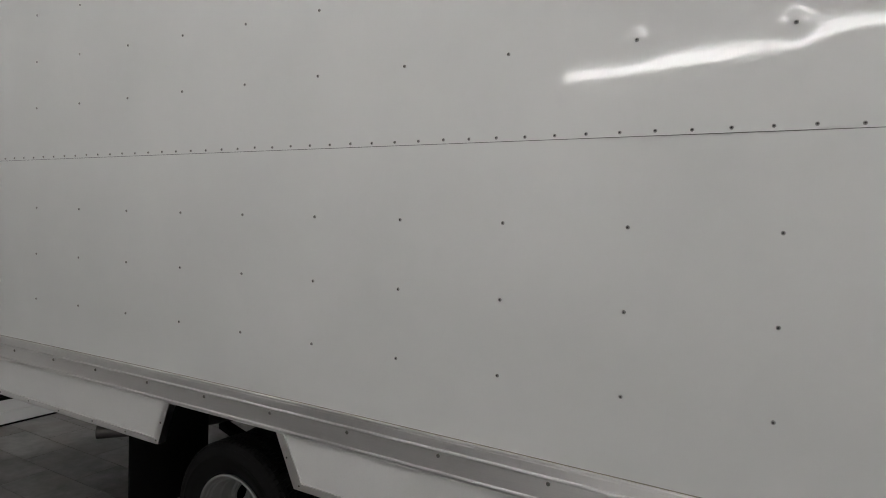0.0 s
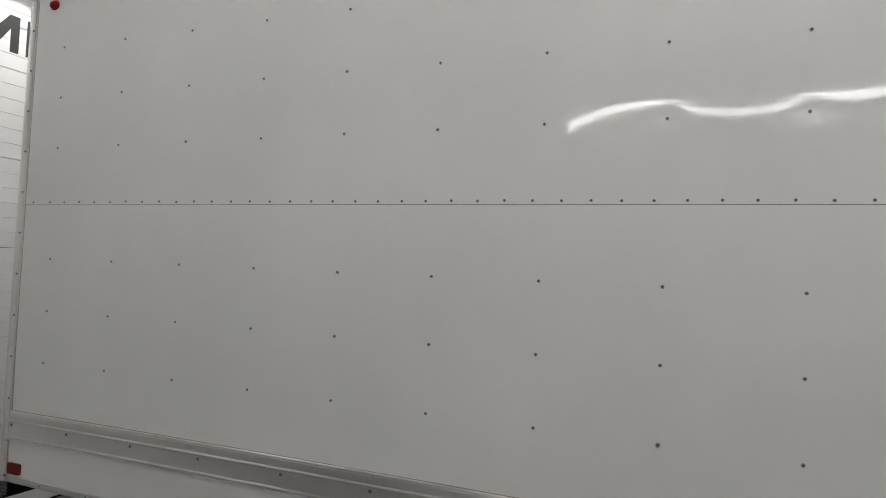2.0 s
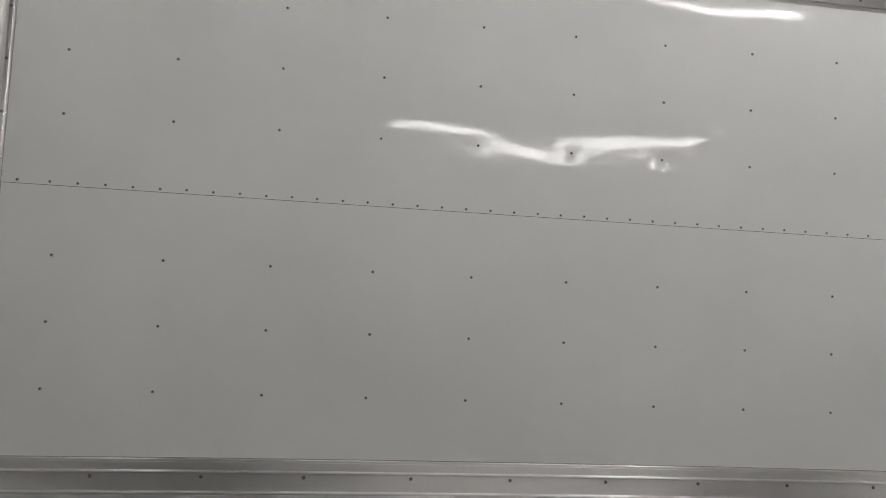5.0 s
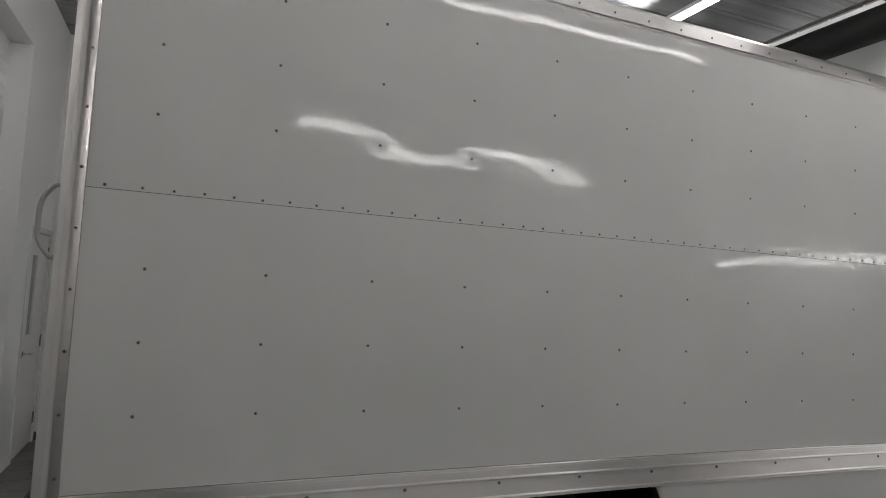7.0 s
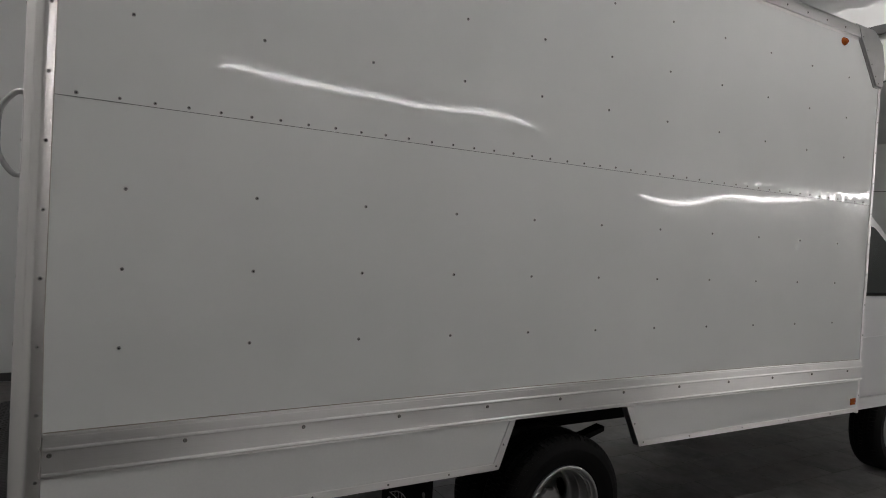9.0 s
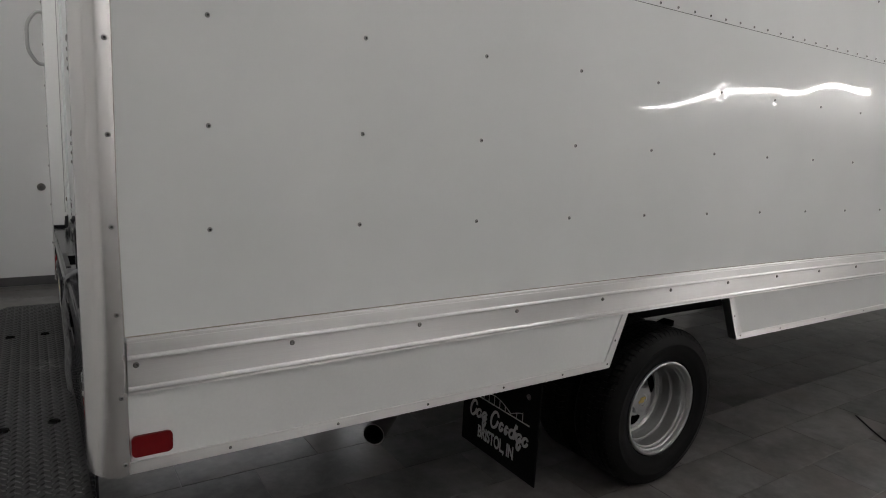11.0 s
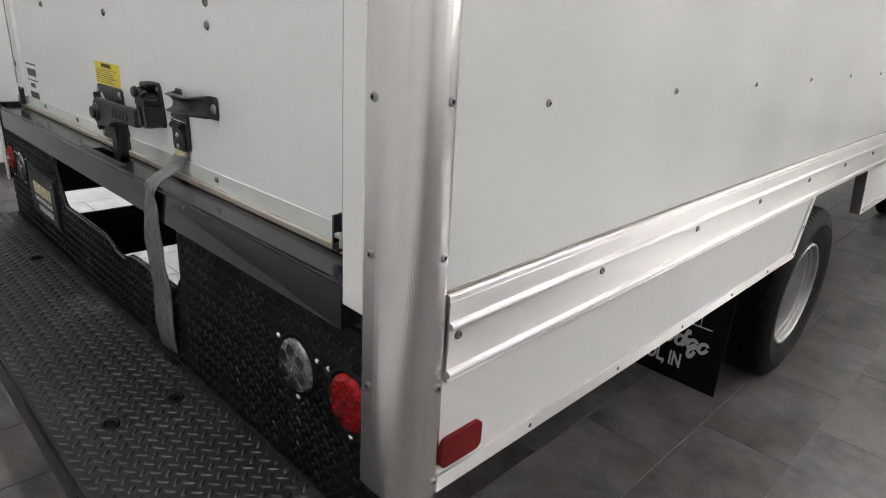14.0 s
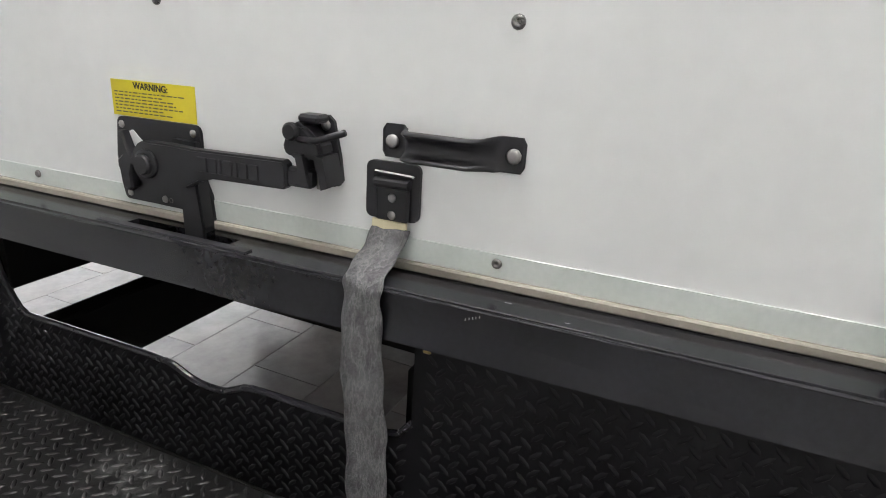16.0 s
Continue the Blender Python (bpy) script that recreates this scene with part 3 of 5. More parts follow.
# painted wordmark on the door, as plain dark bars
for ya, yb in ((-0.22, -0.08), (0.02, 0.09), (0.16, 0.22), (1.16, 1.22), (1.30, 1.37)):
    bm = bmesh.new()
    box(bm, DOOR_X + 0.0005, DOOR_X + 0.002, ya, yb, 3.135, 3.385)
    part("sign_bar", bm, INK, od, "flat black painted bar")
for ya in (0.285, 0.715):
    ym, yb = ya + 0.19, ya + 0.38
    for q in (ya, yb - 0.058):
        bm = bmesh.new()
        box(bm, DOOR_X + 0.0005, DOOR_X + 0.002, q, q + 0.058, 3.135, 3.385)
        part("sign_bar", bm, INK, od, "flat black painted bar")
    bm = bmesh.new()
    prism(bm, [(ya, 3.385), (ya + 0.068, 3.385), (ym, 3.225), (yb - 0.068, 3.385), (yb, 3.385), (ym + 0.03, 3.135), (ym - 0.03, 3.135)], DOOR_X + 0.0005, DOOR_X + 0.0026, "x")
    part("sign_bar", bm, INK, od, "flat black painted zigzag")

# hinged door in the west wall
dr = thing("door_1", (XW, 4.66, 0), "closed white steel door with a narrow glazed panel", "door", kind="structure")
bm = bmesh.new()
for q in ((4.2, 4.25, 0, 2.14), (5.07, 5.12, 0, 2.14), (4.25, 5.07, 2.09, 2.14)):
    box(bm, XW - 0.12, XW + 0.012, q[0], q[1], q[2], q[3], 0.003)
part("door_frame", bm, WHITE, dr)
bm = bmesh.new()
yl, yh = 4.254, 5.066
for q in ((yl, 4.42, 0.012, 2.085), (4.62, yh, 0.012, 2.085), (4.42, 4.62, 0.012, 1.12), (4.42, 4.62, 1.87, 2.085)):
    box(bm, XW - 0.05, XW - 0.006, *q)
leaf = part("door_leaf", bm, WHITE, dr)
bm = bmesh.new()
box(bm, XW - 0.035, XW - 0.02, 4.42, 4.62, 1.12, 1.87)
part("pane", bm, FROST, leaf, "narrow wired glass pane")
bm = bmesh.new()
lathe(bm, [(0, 0), (0.032, 0), (0.03, 0.012), (0, 0.012)], pose(XW - 0.006, 4.33, 0.96, 0, 90, 0), 16)
tube(bm, [(XW + 0.006, 4.33, 0.96), (XW + 0.055, 4.33, 0.96), (XW + 0.06, 4.345, 0.96), (XW + 0.06, 4.45, 0.955)], 0.010, 8)
part("door_handle", bm, CHROME, leaf, "brushed steel lever handle")
for hz in (0.25, 1.02, 1.91):
    bm = bmesh.new()
    box(bm, XW - 0.004, XW + 0.008, 5.045, 5.085, hz - 0.06, hz + 0.06, 0.002)
    part("hinge", bm, BOLT, dr, "dark steel butt hinge")

# joints of the wall boards ahead of the truck
bm = bmesh.new()
for z in (0.50, 1.28, 2.05, 2.75):
    box(bm, XE - 0.004, XE, -1.0, YN, z - 0.005, z + 0.005)
tagged(part("wall_joint", bm, BASE), "thin grey joints between white wall boards", "joint", kind="structure")

# bollard by the door
bo = thing("bollard", (-0.66, 3.95, 0), "white steel bollard with a domed cap on the floor", "bollard")
bm = bmesh.new()
lathe(bm, [(0, 0.004), (0.085, 0.004), (0.085, 0.02), (0.083, 0.86), (0.080, 0.89), (0.06, 0.912), (0.03, 0.922), (0, 0.925)], Matrix.Translation((-0.66, 3.95, 0)), 28)
part("post", bm, WHITE, bo, smooth=True)
bm = bmesh.new()
lathe(bm, [(0.086, 0.0), (0.12, 0.0), (0.12, 0.012), (0.086, 0.012)], Matrix.Translation((-0.66, 3.95, 0)), 28)
part("base_ring", bm, BOLT, bo, "grey steel base ring")

# sockets on the north wall
so = thing("power_socket", (0.087, YN, 1.01), "white double power socket on the white wall", "socket")
bm = bmesh.new()
prism(bm, rounded(0.027, 0.147, 0.953, 1.068, 0.008), YN - 0.008, YN, "y")
cover = part("cover_plate", bm, WHITE, so)
for cx in (0.062, 0.112):
    for cz in (0.988, 1.033):
        bm = bmesh.new()
        box(bm, cx - 0.009, cx + 0.009, YN - 0.0095, YN - 0.0075, cz - 0.012, cz + 0.012)
        part("outlet", bm, BASE, cover)
kn = thing("wall_stop", (-0.10, YN, 0.91), "round grey rubber stop on the white wall", "wall stop")
bm = bmesh.new()
lathe(bm, [(0, 0), (0.034, 0), (0.034, 0.01), (0.022, 0.028), (0.012, 0.032), (0.010, 0.02), (0, 0.02)], pose(-0.10, YN, 0.908, 90, 0, 0), 20)
part("bumper", bm, BOLT, kn, smooth=True)

# thin black cable on the floor
cb = thing("floor_cable", (3.75, -0.3, 0), "thin dark cable lying bent on the tile floor", "cable")
bm = bmesh.new()
tube(bm, smooth_path([(3.918, -0.038, 0.005), (3.84, -0.12, 0.005), (3.772, -0.19, 0.005), (3.66, -0.33, 0.005), (3.60, -0.50, 0.005), (3.62, -0.72, 0.005)], 4), 0.0045, 6)
part("sheath", bm, RUBBER, cb, smooth=True)


# ---- tube lights ----
def tube_light(x, y, z, along, length, drop, r=0.025, joint=0.004):
    """A linear LED batten hung from the ceiling."""
    t = thing("tube_light", (x, y, z), "lit white linear tube light hung below the ceiling", "ceiling light", "tube lights")
    half = length / 2 - joint
    d = Vector((1, 0, 0)) if along == "x" else Vector((0, 1, 0))
    c = Vector((x, y, z))
    bm = bmesh.new()
    if along == "x":
        box(bm, x - half, x + half, y - 0.03, y + 0.03, z + r + 0.002, z + r + 0.04, 0.005)
    else:
        box(bm, x - 0.03, x + 0.03, y - half, y + half, z + r + 0.002, z + r + 0.04, 0.005)
    part("housing", bm, HOUSING, t)
    bm = bmesh.new()
    tube(bm, [c - d * (half - 0.012), c + d * (half - 0.012)], r, 12)
    part("diffuser", bm, TUBE, t, "glowing white diffuser", smooth=False)
    for s in (-1, 1):
        bm = bmesh.new()
        e = c + d * (s * half)
        tube(bm, [e - d * 0.011, e + d * 0.003], r + 0.003, 12)
        part("end_cap", bm, WHITE, t)
        if drop > 0.08:
            bm = bmesh.new()
            e = c + d * (s * (half - 0.2))
            tube(bm, [(e.x, e.y, z + r + 0.04), (e.x, e.y, z + drop)], 0.003, 6)
            part("hanger_wire", bm, BOLT, t)


for x0 in (1.53, 3.87):
    tube_light(x0 + 1.17, -6.0, 3.75, "x", 2.34, ZC - 3.75, 0.024, 0.03)
for xa, xb in ((0.3, 2.64), (2.66, 4.25), (4.27, 4.9)):
    tube_light((xa + xb) / 2, -2.2, 4.10, "x", xb - xa, ZC - 4.10, 0.019)
for y0 in (-0.2, 2.14, 4.2):
    tube_light(3.92, y0, 4.08, "y", 2.3 if y0 < 3 else 1.6, ZC - 4.08, 0.02)
for y0, ln in ((-6.0, 3.2), (-3.68, 1.3)):
    tube_light(10.7, y0, 2.68, "y", ln, ZC - 2.68 if y0 < -5 else 0.82, 0.036)
tube_light(7.3, -0.75, 3.44, "x", 2.3, 0.06, 0.024)
# unseen tube, added to brighten the truck's rear and the gap behind it
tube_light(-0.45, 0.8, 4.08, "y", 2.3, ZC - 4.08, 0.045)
# another unseen tube, added as fill on the far side of the truck
tube_light(6.5, 3.8, 3.44, "x", 2.3, 0.06, 0.02)

# ---- the truck ----
W = 2.40                     # overall width of the box
L = 4.635                    # end of the side sheets
truck = thing("box_truck", (2.2, W / 2, 0), "white box truck with riveted sheet sides and aluminium trim", "truck")


def mirrored(y):
    return W - y


def bow(x):
    """The slight upward bow of the long rails: 0 at the ends, 1 in the middle."""
    return 1 - ((x - 2.2) / 2.2) ** 2


RIVET_ME = dome("rivet", 0.0064, 0.0036, RIVET_SIDE, pin=INK)
SCREW_ME = dome("screw", 0.0075, 0.0045, BOLT, True)
SMALL_ME = dome("rivet_small", 0.0045, 0.0025, RIVET)

bm = bmesh.new()
box(bm, -0.010, L, 0.0, 0.004, 0.98, 2.06)
lower = part("side_panel", bm, SHEET, truck, "glossy white lower side sheet")
bm = bmesh.new()
box(bm, -0.010, L, -0.0016, -0.0001, 2.027, 3.085)
upper = part("side_panel", bm, SHEET_UP, truck, "glossy white upper side sheet")
for c in range(11):
    x = COL0 + PITCH * c
    x += drift(x)
    for z, k in ((1.246, 0.006), (1.501, 0.004), (1.757, 0.001)):
        piece("rivet", RIVET_ME, lower, facing_side(x + random.uniform(-.0012, .0012), 0, z + k * bow(x) + random.uniform(-.0012, .0012)))
    for z in (2.3085, 2.562, 2.816):
        piece("rivet", RIVET_ME, upper, facing_side(x + random.uniform(-.0012, .0012), -0.0016, z + random.uniform(-.0012, .0012)))
x = 0.0665 - 0.018
piece("rivet", RIVET_ME, upper, facing_side(x, -0.0016, 2.039))
SEAM_ME = dome("rivet_seam", 0.0056, 0.0032, RIVET_SIDE, pin=INK)
for k in range(1, 45):
    piece("rivet", SEAM_ME, upper, facing_side(0.0665 + 0.1016 * k + random.uniform(-.0015, .0015), -0.0016, 2.0395 + random.uniform(-.0015, .0015)))

# dark strip stands in for the shadow under the upper sheet's lap edge
bm = bmesh.new()
box(bm, -0.010, L, -0.0012, -0.0001, 2.0252, 2.0268)
part("lap_sealant", bm, BASE, upper, "thin dark line drawn for the lap joint's shadow")

# body shell behind the sheets
bm = bmesh.new()
box(bm, 0.02, L + 0.03, 0.006, W - 0.006, 0.97, 3.07)
part("shell", bm, WHITE, truck, "white body shell")
bm = bmesh.new()
box(bm, 0.0, L, W - 0.004, W, 0.86, 3.085)
part("side_panel", bm, WHITE, truck, "white far side sheet")

# top rail
bm = bmesh.new()
prism(bm, [(-0.016, 3.085), (-0.016, 3.145), (0.0, 3.165), (0.05, 3.175), (0.05, 3.07), (-0.003, 3.07), (-0.006, 3.085)], -0.05, 4.36, "x")
top_rail = part("top_rail", bm, ALU, truck, "mill aluminium top rail")
for k in range(22):
    piece("rivet", RIVET_ME, top_rail, facing_side(0.1 + 0.2032 * k, -0.016, 3.11))
bm = bmesh.new()
box(bm, -0.02, L, 0.05, W - 0.05, 3.14, 3.168)
part("roof", bm, WHITE, truck, "white roof sheet")
bm = bmesh.new()
prism(bm, [(mirrored(-0.016), 3.085), (mirrored(-0.016), 3.145), (W, 3.165), (W - 0.05, 3.175), (W - 0.05, 3.07)], -0.05, 4.36, "x")
part("top_rail", bm, ALU, truck, "mill aluminium top rail")

# front corner cap: swept casting over the upper front corner
bm = bmesh.new()
cap = [(4.30, 3.165), (4.34, 3.085), (4.40, 3.01), (4.56, 2.80), (4.655, 2.80), (4.668, 2.95), (4.62, 3.09), (4.52, 3.165)]
prism(bm, cap, -0.02, 0.06, "y")
bmesh.ops.bevel(bm, geom=[e for e in bm.edges if all(v.co.y < 0 for v in e.verts)], offset=0.012, segments=3, affect="EDGES")
cap_o = part("corner_cap", bm, SILVER, truck, "cast grey corner cap")
for q in ((4.36, 3.08), (4.42, 3.005), (4.48, 2.925), (4.535, 2.855), (4.58, 2.815)):
    piece("rivet", SMALL_ME, cap_o, facing_side(q[0] + 0.012, -0.02, q[1] + 0.012))
# front post
bm = bmesh.new()
prism(bm, [(L - 0.012, -0.007), (L + 0.010, -0.009), (L + 0.022, -0.002), (L + 0.026, 0.05), (L - 0.012, 0.05)], 0.63, 2.80, "z")
fpost = part("front_post", bm, ALU, truck, "mill aluminium front post")
for k in range(10):
    piece("rivet", SMALL_ME, fpost, facing_side(L + 0.001, -0.0082, 0.75 + 0.2032 * k))

# bottom rail: extrusion with two rounded ribs
rail = [(0.03, 0.862), (-0.018, 0.862)]
rail += [(-0.0165, 0.8675)] + [(-0.0165 - 0.006 * math.sin(radians(a)), 0.8740 - 0.0062 * math.cos(radians(a))) for a in range(0, 181, 15)]
rail += [(-0.015, 0.8815), (-0.015, 0.9460)]
rail += [(-0.0165 - 0.006 * math.sin(radians(a)), 0.9530 - 0.0060 * math.cos(radians(a))) for a in range(0, 181, 15)]
rail += [(-0.0145, 0.960), (-0.0140, 0.990), (-0.0128, 0.9905), (-0.0125, 0.998), (-0.009, 1.001), (0.03, 1.001)]
bm = bmesh.new()
for k in range(16):
    fs = prism(bm, rail, L * k / 16, L * (k + 1) / 16, "x")
    bmesh.ops.delete(bm, geom=[f for f in fs[:2] if (k > 0 or f is fs[1]) and (k < 15 or f is fs[0])], context="FACES_ONLY")
bmesh.ops.remove_doubles(bm, verts=bm.verts, dist=1e-5)
for v in bm.verts:
    v.co.z += -0.008 + 0.013 * bow(v.co.x)
rail_o = part("bottom_rail", bm, ALU, truck, "ribbed mill aluminium bottom rail")
for k in range(12):
    x = {0: 0.019, 3: 1.201}.get(k, 0.4058 * k)
    if x < L:
        piece("screw", SCREW_ME, rail_o, facing_side(x, -0.015, 0.927 + 0.012 * bow(x)))
bm = bmesh.new()
tube(bm, [(L * k / 12, -0.002, 0.994 + 0.013 * bow(L * k / 12)) for k in range(13)], 0.0022, 6)
part("sealant_bead", bm, TAN, truck, "thin yellowed sealant bead")
bm = bmesh.new()
tube(bm, [(-0.0035, -0.002, 0.996), (-0.0095, -0.002, 1.3), (-0.0095, -0.002, 3.08)], 0.0018, 6)
part("sealant_bead", bm, TAN, truck, "thin yellowed sealant bead")

# skirts either side of the wheel, with aluminium edging
def skirt(outline, trim, rivets, label):
    bm = bmesh.new()
    prism(bm, outline, -0.006, 0.02, "y")
    s = part("skirt", bm, WHITE, truck, label)
    for q in trim:
        bm = bmesh.new()
        prism(bm, q, -0.0115, 0.03, "y")
        t = part("edge_trim", bm, ALU, s, "aluminium edge trim")
    for x, z in rivets:
        piece("rivet", SMALL_ME, s, facing_side(x, -0.0115, z))
    return s


sk = skirt([(0.0, 0.66), (1.69, 0.66), (1.765, 0.868), (0.0, 0.868)],
           [[(0.0, 0.646), (1.684, 0.650), (1.676, 0.678), (0.0, 0.676)], [(1.684, 0.650), (1.705, 0.652), (1.782, 0.862), (1.752, 0.862), (1.676, 0.678)]],
           [(0.24, 0.661), (0.55, 0.662), (0.86, 0.662), (1.17, 0.663), (1.45, 0.664), (1.69, 0.668), (1.722, 0.76)], "white rear skirt with aluminium edging")
skirt([(2.60, 0.66), (4.62, 0.652), (4.62, 0.868), (2.50, 0.868)],
      [[(2.592, 0.650), (4.62, 0.640), (4.62, 0.668), (2.612, 0.678)], [(2.468, 0.862), (2.572, 0.650), (2.592, 0.650), (2.612, 0.678), (2.508, 0.862)]],
      [(2.60, 0.668), (2.53, 0.77), (2.95, 0.662), (3.4, 0.66), (3.85, 0.658), (4.3, 0.656)], "white front skirt with aluminium edging")
bm = bmesh.new()
prism(bm, rounded(0.004, 0.098, 0.688, 0.743, 0.012), -0.0135, -0.0055, "y")
part("reflector", bm, RED_TAPE, sk, "dark red rounded reflector")
bm = bmesh.new()
box(bm, 4.54, 4.60, -0.0125, -0.005, 0.69, 0.735, 0.003)
part("side_reflector", bm, AMBER, truck, "amber side reflector")


def marker(x, z, mat, label):
    bm = bmesh.new()
    lathe(bm, [(0.034, -0.002), (0.032, 0.004), (0.026, 0.006), (0.024, 0.014), (0.012, 0.022), (0, 0.024)], facing_side(x, -0.0016, z) @ Matrix.Diagonal((1.0, 0.78, 1, 1)), 18)
    part("marker_lamp", bm, mat, truck, label, smooth=True)


marker(4.19, 3.03, AMBER, "small amber marker lamp")
marker(0.107, 3.04, RED_LENS, "small red marker lamp")


def plumb(z):
    return 0.02 * max(0.0, 1.3 - z)


# rear corner post: rounded aluminium extrusion, near and far
def corner_post(far):
    f = (lambda y: mirrored(y)) if far else (lambda y: y)
    out = [(-0.009, -0.002), (-0.010, -0.0085), (-0.017, -0.0112), (-0.03, -0.0135)]
    out += [(-0.038 + 0.051 * math.cos(radians(a)), 0.0405 + 0.0545 * math.sin(radians(a))) for a in range(268, 182, -2)]
    out += [(-0.0890, 0.046), (-0.087, 0.074), (-0.083, 0.075), (-0.081, 0.05), (-0.04, 0.02), (0.0, 0.02)]
    bm = bmesh.new()
    prism(bm, [(p[0], f(p[1])) for p in out], 0.645, 3.12, "z")
    # below waist height the post stands very slightly off plumb
    bmesh.ops.bisect_plane(bm, geom=bm.verts[:] + bm.edges[:] + bm.faces[:], plane_co=(0, 0, 1.3), plane_no=(0, 0, 1))
    for v in bm.verts:
        v.co.x += plumb(v.co.z) * min(1.0, max(0.0, (v.co.x + 0.088) / 0.05))
    if not far:
        # the foot of the post is cut round at the corner
        for v in bm.verts:
            if v.co.z < 0.7 and v.co.x < -0.03:
                v.co.z += 0.022 * min(1.0, ((-0.03 - v.co.x) / 0.06)) ** 2
    p = part("corner_post", bm, ALU_POST, truck, "rounded mill aluminium corner post", smooth=False)
    for k in range(12):
        z = 0.848 + 0.2070 * k
        if z < 3.05:
            if not far:
                piece("rivet", RIVET_ME, p, facing_side(-0.0235 + plumb(z), -0.0122, z))
            piece("rivet", RIVET_ME, p, facing_rear(-0.0885, f(0.056), z))
    if not far:
        piece("rivet", RIVET_ME, p, facing_side(-0.0235 + plumb(0.675), -0.0122, 0.675))
    return p


for far in (False, True):
    corner_post(far)
    f = mirrored if far else (lambda v: v)
    ya, yb = sorted((f(0.076), f(0.126)))
    bm = bmesh.new()
    box(bm, -0.086, 0.02, ya, yb, 0.952, 3.1, 0.003)
    part("rear_flange", bm, WHITE, truck, "white painted door frame upright")
    ya, yb = sorted((f(0.126), f(0.215)))
    bm = bmesh.new()
    box(bm, -0.018, 0.02, ya, yb, 0.985, 3.0)
    jamb = part("door_jamb", bm, DOOR_WHITE, truck, "off-white jamb beside the roll-up door")
    piece("screw", dome("jamb_bolt", 0.011, 0.006, BOLT, True), jamb, facing_rear(-0.018, f(0.161), 1.095))
    # lift cable and its bracket
    bm = bmesh.new()
    tube(bm, [(-0.03, f(0.199), 1.03), (-0.028, f(0.203), 3.0)], 0.0019, 6)
    part("lift_cable", bm, STEEL_GREY, truck, "thin steel lift cable")
    bm = bmesh.new()
    ya, yb = sorted((f(0.160), f(0.223)))
    prism(bm, [(p[0], p[1]) for p in rounded(ya, yb, 0.992, 1.0495, 0.004)], -0.0235, -0.0185, "x")
    yc, yd = sorted((f(0.219), f(0.223)))
    box(bm, -0.034, -0.0235, yc, yd, 0.989, 1.047)
    brk = part("cable_bracket", bm, BLACK_PART, truck, "black cable bracket")
    piece("rivet", dome("bracket_rivet", 0.0075, 0.006, RIVET_HEAD), brk, facing_rear(-0.026, f(0.190), 0.993))
    for d in (0.172, 0.214):
        piece("rivet", dome("plate_rivet", 0.0055, 0.003, RIVET_HEAD), brk, facing_rear(-0.0235, f(d), 1.012))
    bm = bmesh.new()
    tube(bm, [(-0.031, f(0.199), 0.998), (-0.030, f(0.199), 1.022)], 0.006, 8)
    ya, yb = sorted((f(0.192), f(0.216)))
    box(bm, -0.036, -0.026, ya, yb, 1.011, 1.020, 0.002)
    part("cable_end", bm, STEEL_GREY, brk, "grey crimped cable end")
    bm = bmesh.new()
    lathe(bm, [(0.0085, 0), (0.0085, 0.010), (0.006, 0.012), (0, 0.012)], facing_rear(-0.0235, f(0.209), 0.996), 14)
    part("cable_pin", bm, BLACK_PART, brk)
    # grab handle
    bm = bmesh.new()
    tube(bm, smooth_path([(-0.086, f(0.1), 2.035), (-0.115, f(0.1), 2.03), (-0.15, f(0.1), 1.975), (-0.155, f(0.1), 1.90), (-0.15, f(0.1), 1.84), (-0.115, f(0.1), 1.785), (-0.086, f(0.1), 1.78)], 4), 0.009, 10)
    part("grab_handle", bm, SILVER, truck, "bent steel grab handle", smooth=True)

# roll-up door in sections
DX = -0.006
zs = [0.985, 1.376, 1.80, 2.22, 2.64, 3.06]
for a, b in zip(zs, zs[1:]):
    bm = bmesh.new()
    box(bm, DX, 0.018, 0.19, W - 0.19, a + 0.0012, b - 0.0012, 0.0015)
    s = part("door_panel", bm, DOOR_WHITE, truck, "off-white roll-up door section")
    zr = [b - 0.063, b - 0.021] + ([a + 0.022, a + 0.064] if a > 1 else [])
    big = dome("door_rivet", 0.0095, 0.005, RIVET, True)
    for yy in (0.675, 1.255, 1.82):
        for z in zr:
            piece("rivet", big, s, facing_rear(DX, yy, z))
bm = bmesh.new()
box(bm, DX - 0.0025, DX + 0.002, 0.13, W - 0.13, 0.990, 1.0228)
band = part("bottom_band", bm, GREENISH, truck, "pale green-grey bottom band of the door")
for yy in (0.672, 1.255, 1.60, 1.95):
    piece("screw", SCREW_ME, band, facing_rear(DX - 0.0025, yy, 1.0095))
bm = bmesh.new()
box(bm, DX - 0.011, DX, 0.13, W - 0.13, 0.9755, 0.9895, 0.0025)
part("bottom_seal", bm, TAN, truck, "tan rubber bottom seal")

# rear sill: black channel with a latch pocket
SX, SZ0, SZ1 = -0.085, 0.898, 0.975
bm = bmesh.new()
y0, y1 = 0.128, W - 0.128
pk = (1.09, 1.31)
for u, v in ((y0, pk[0]), (pk[1], y1), pk):
    if (u, v) == pk:
        box(bm, SX, SX + 0.022, u, v, SZ0, SZ1)
        box(bm, SX + 0.05, 0.03, u, v, SZ0, SZ1)
        box(bm, SX + 0.022, SX + 0.05, u, v, SZ0, SZ1 - 0.045)
    else:
        box(bm, SX, 0.03, u, v, SZ0, SZ1)
bmesh.ops.remove_doubles(bm, verts=bm.verts, dist=1e-5)
es = [e for e in bm.edges if all(abs(v.co.x - SX) < 1e-4 and abs(v.co.z - SZ1) < 1e-4 for v in e.verts)]
bmesh.ops.bevel(bm, geom=es, offset=0.006, segments=3, affect="EDGES")
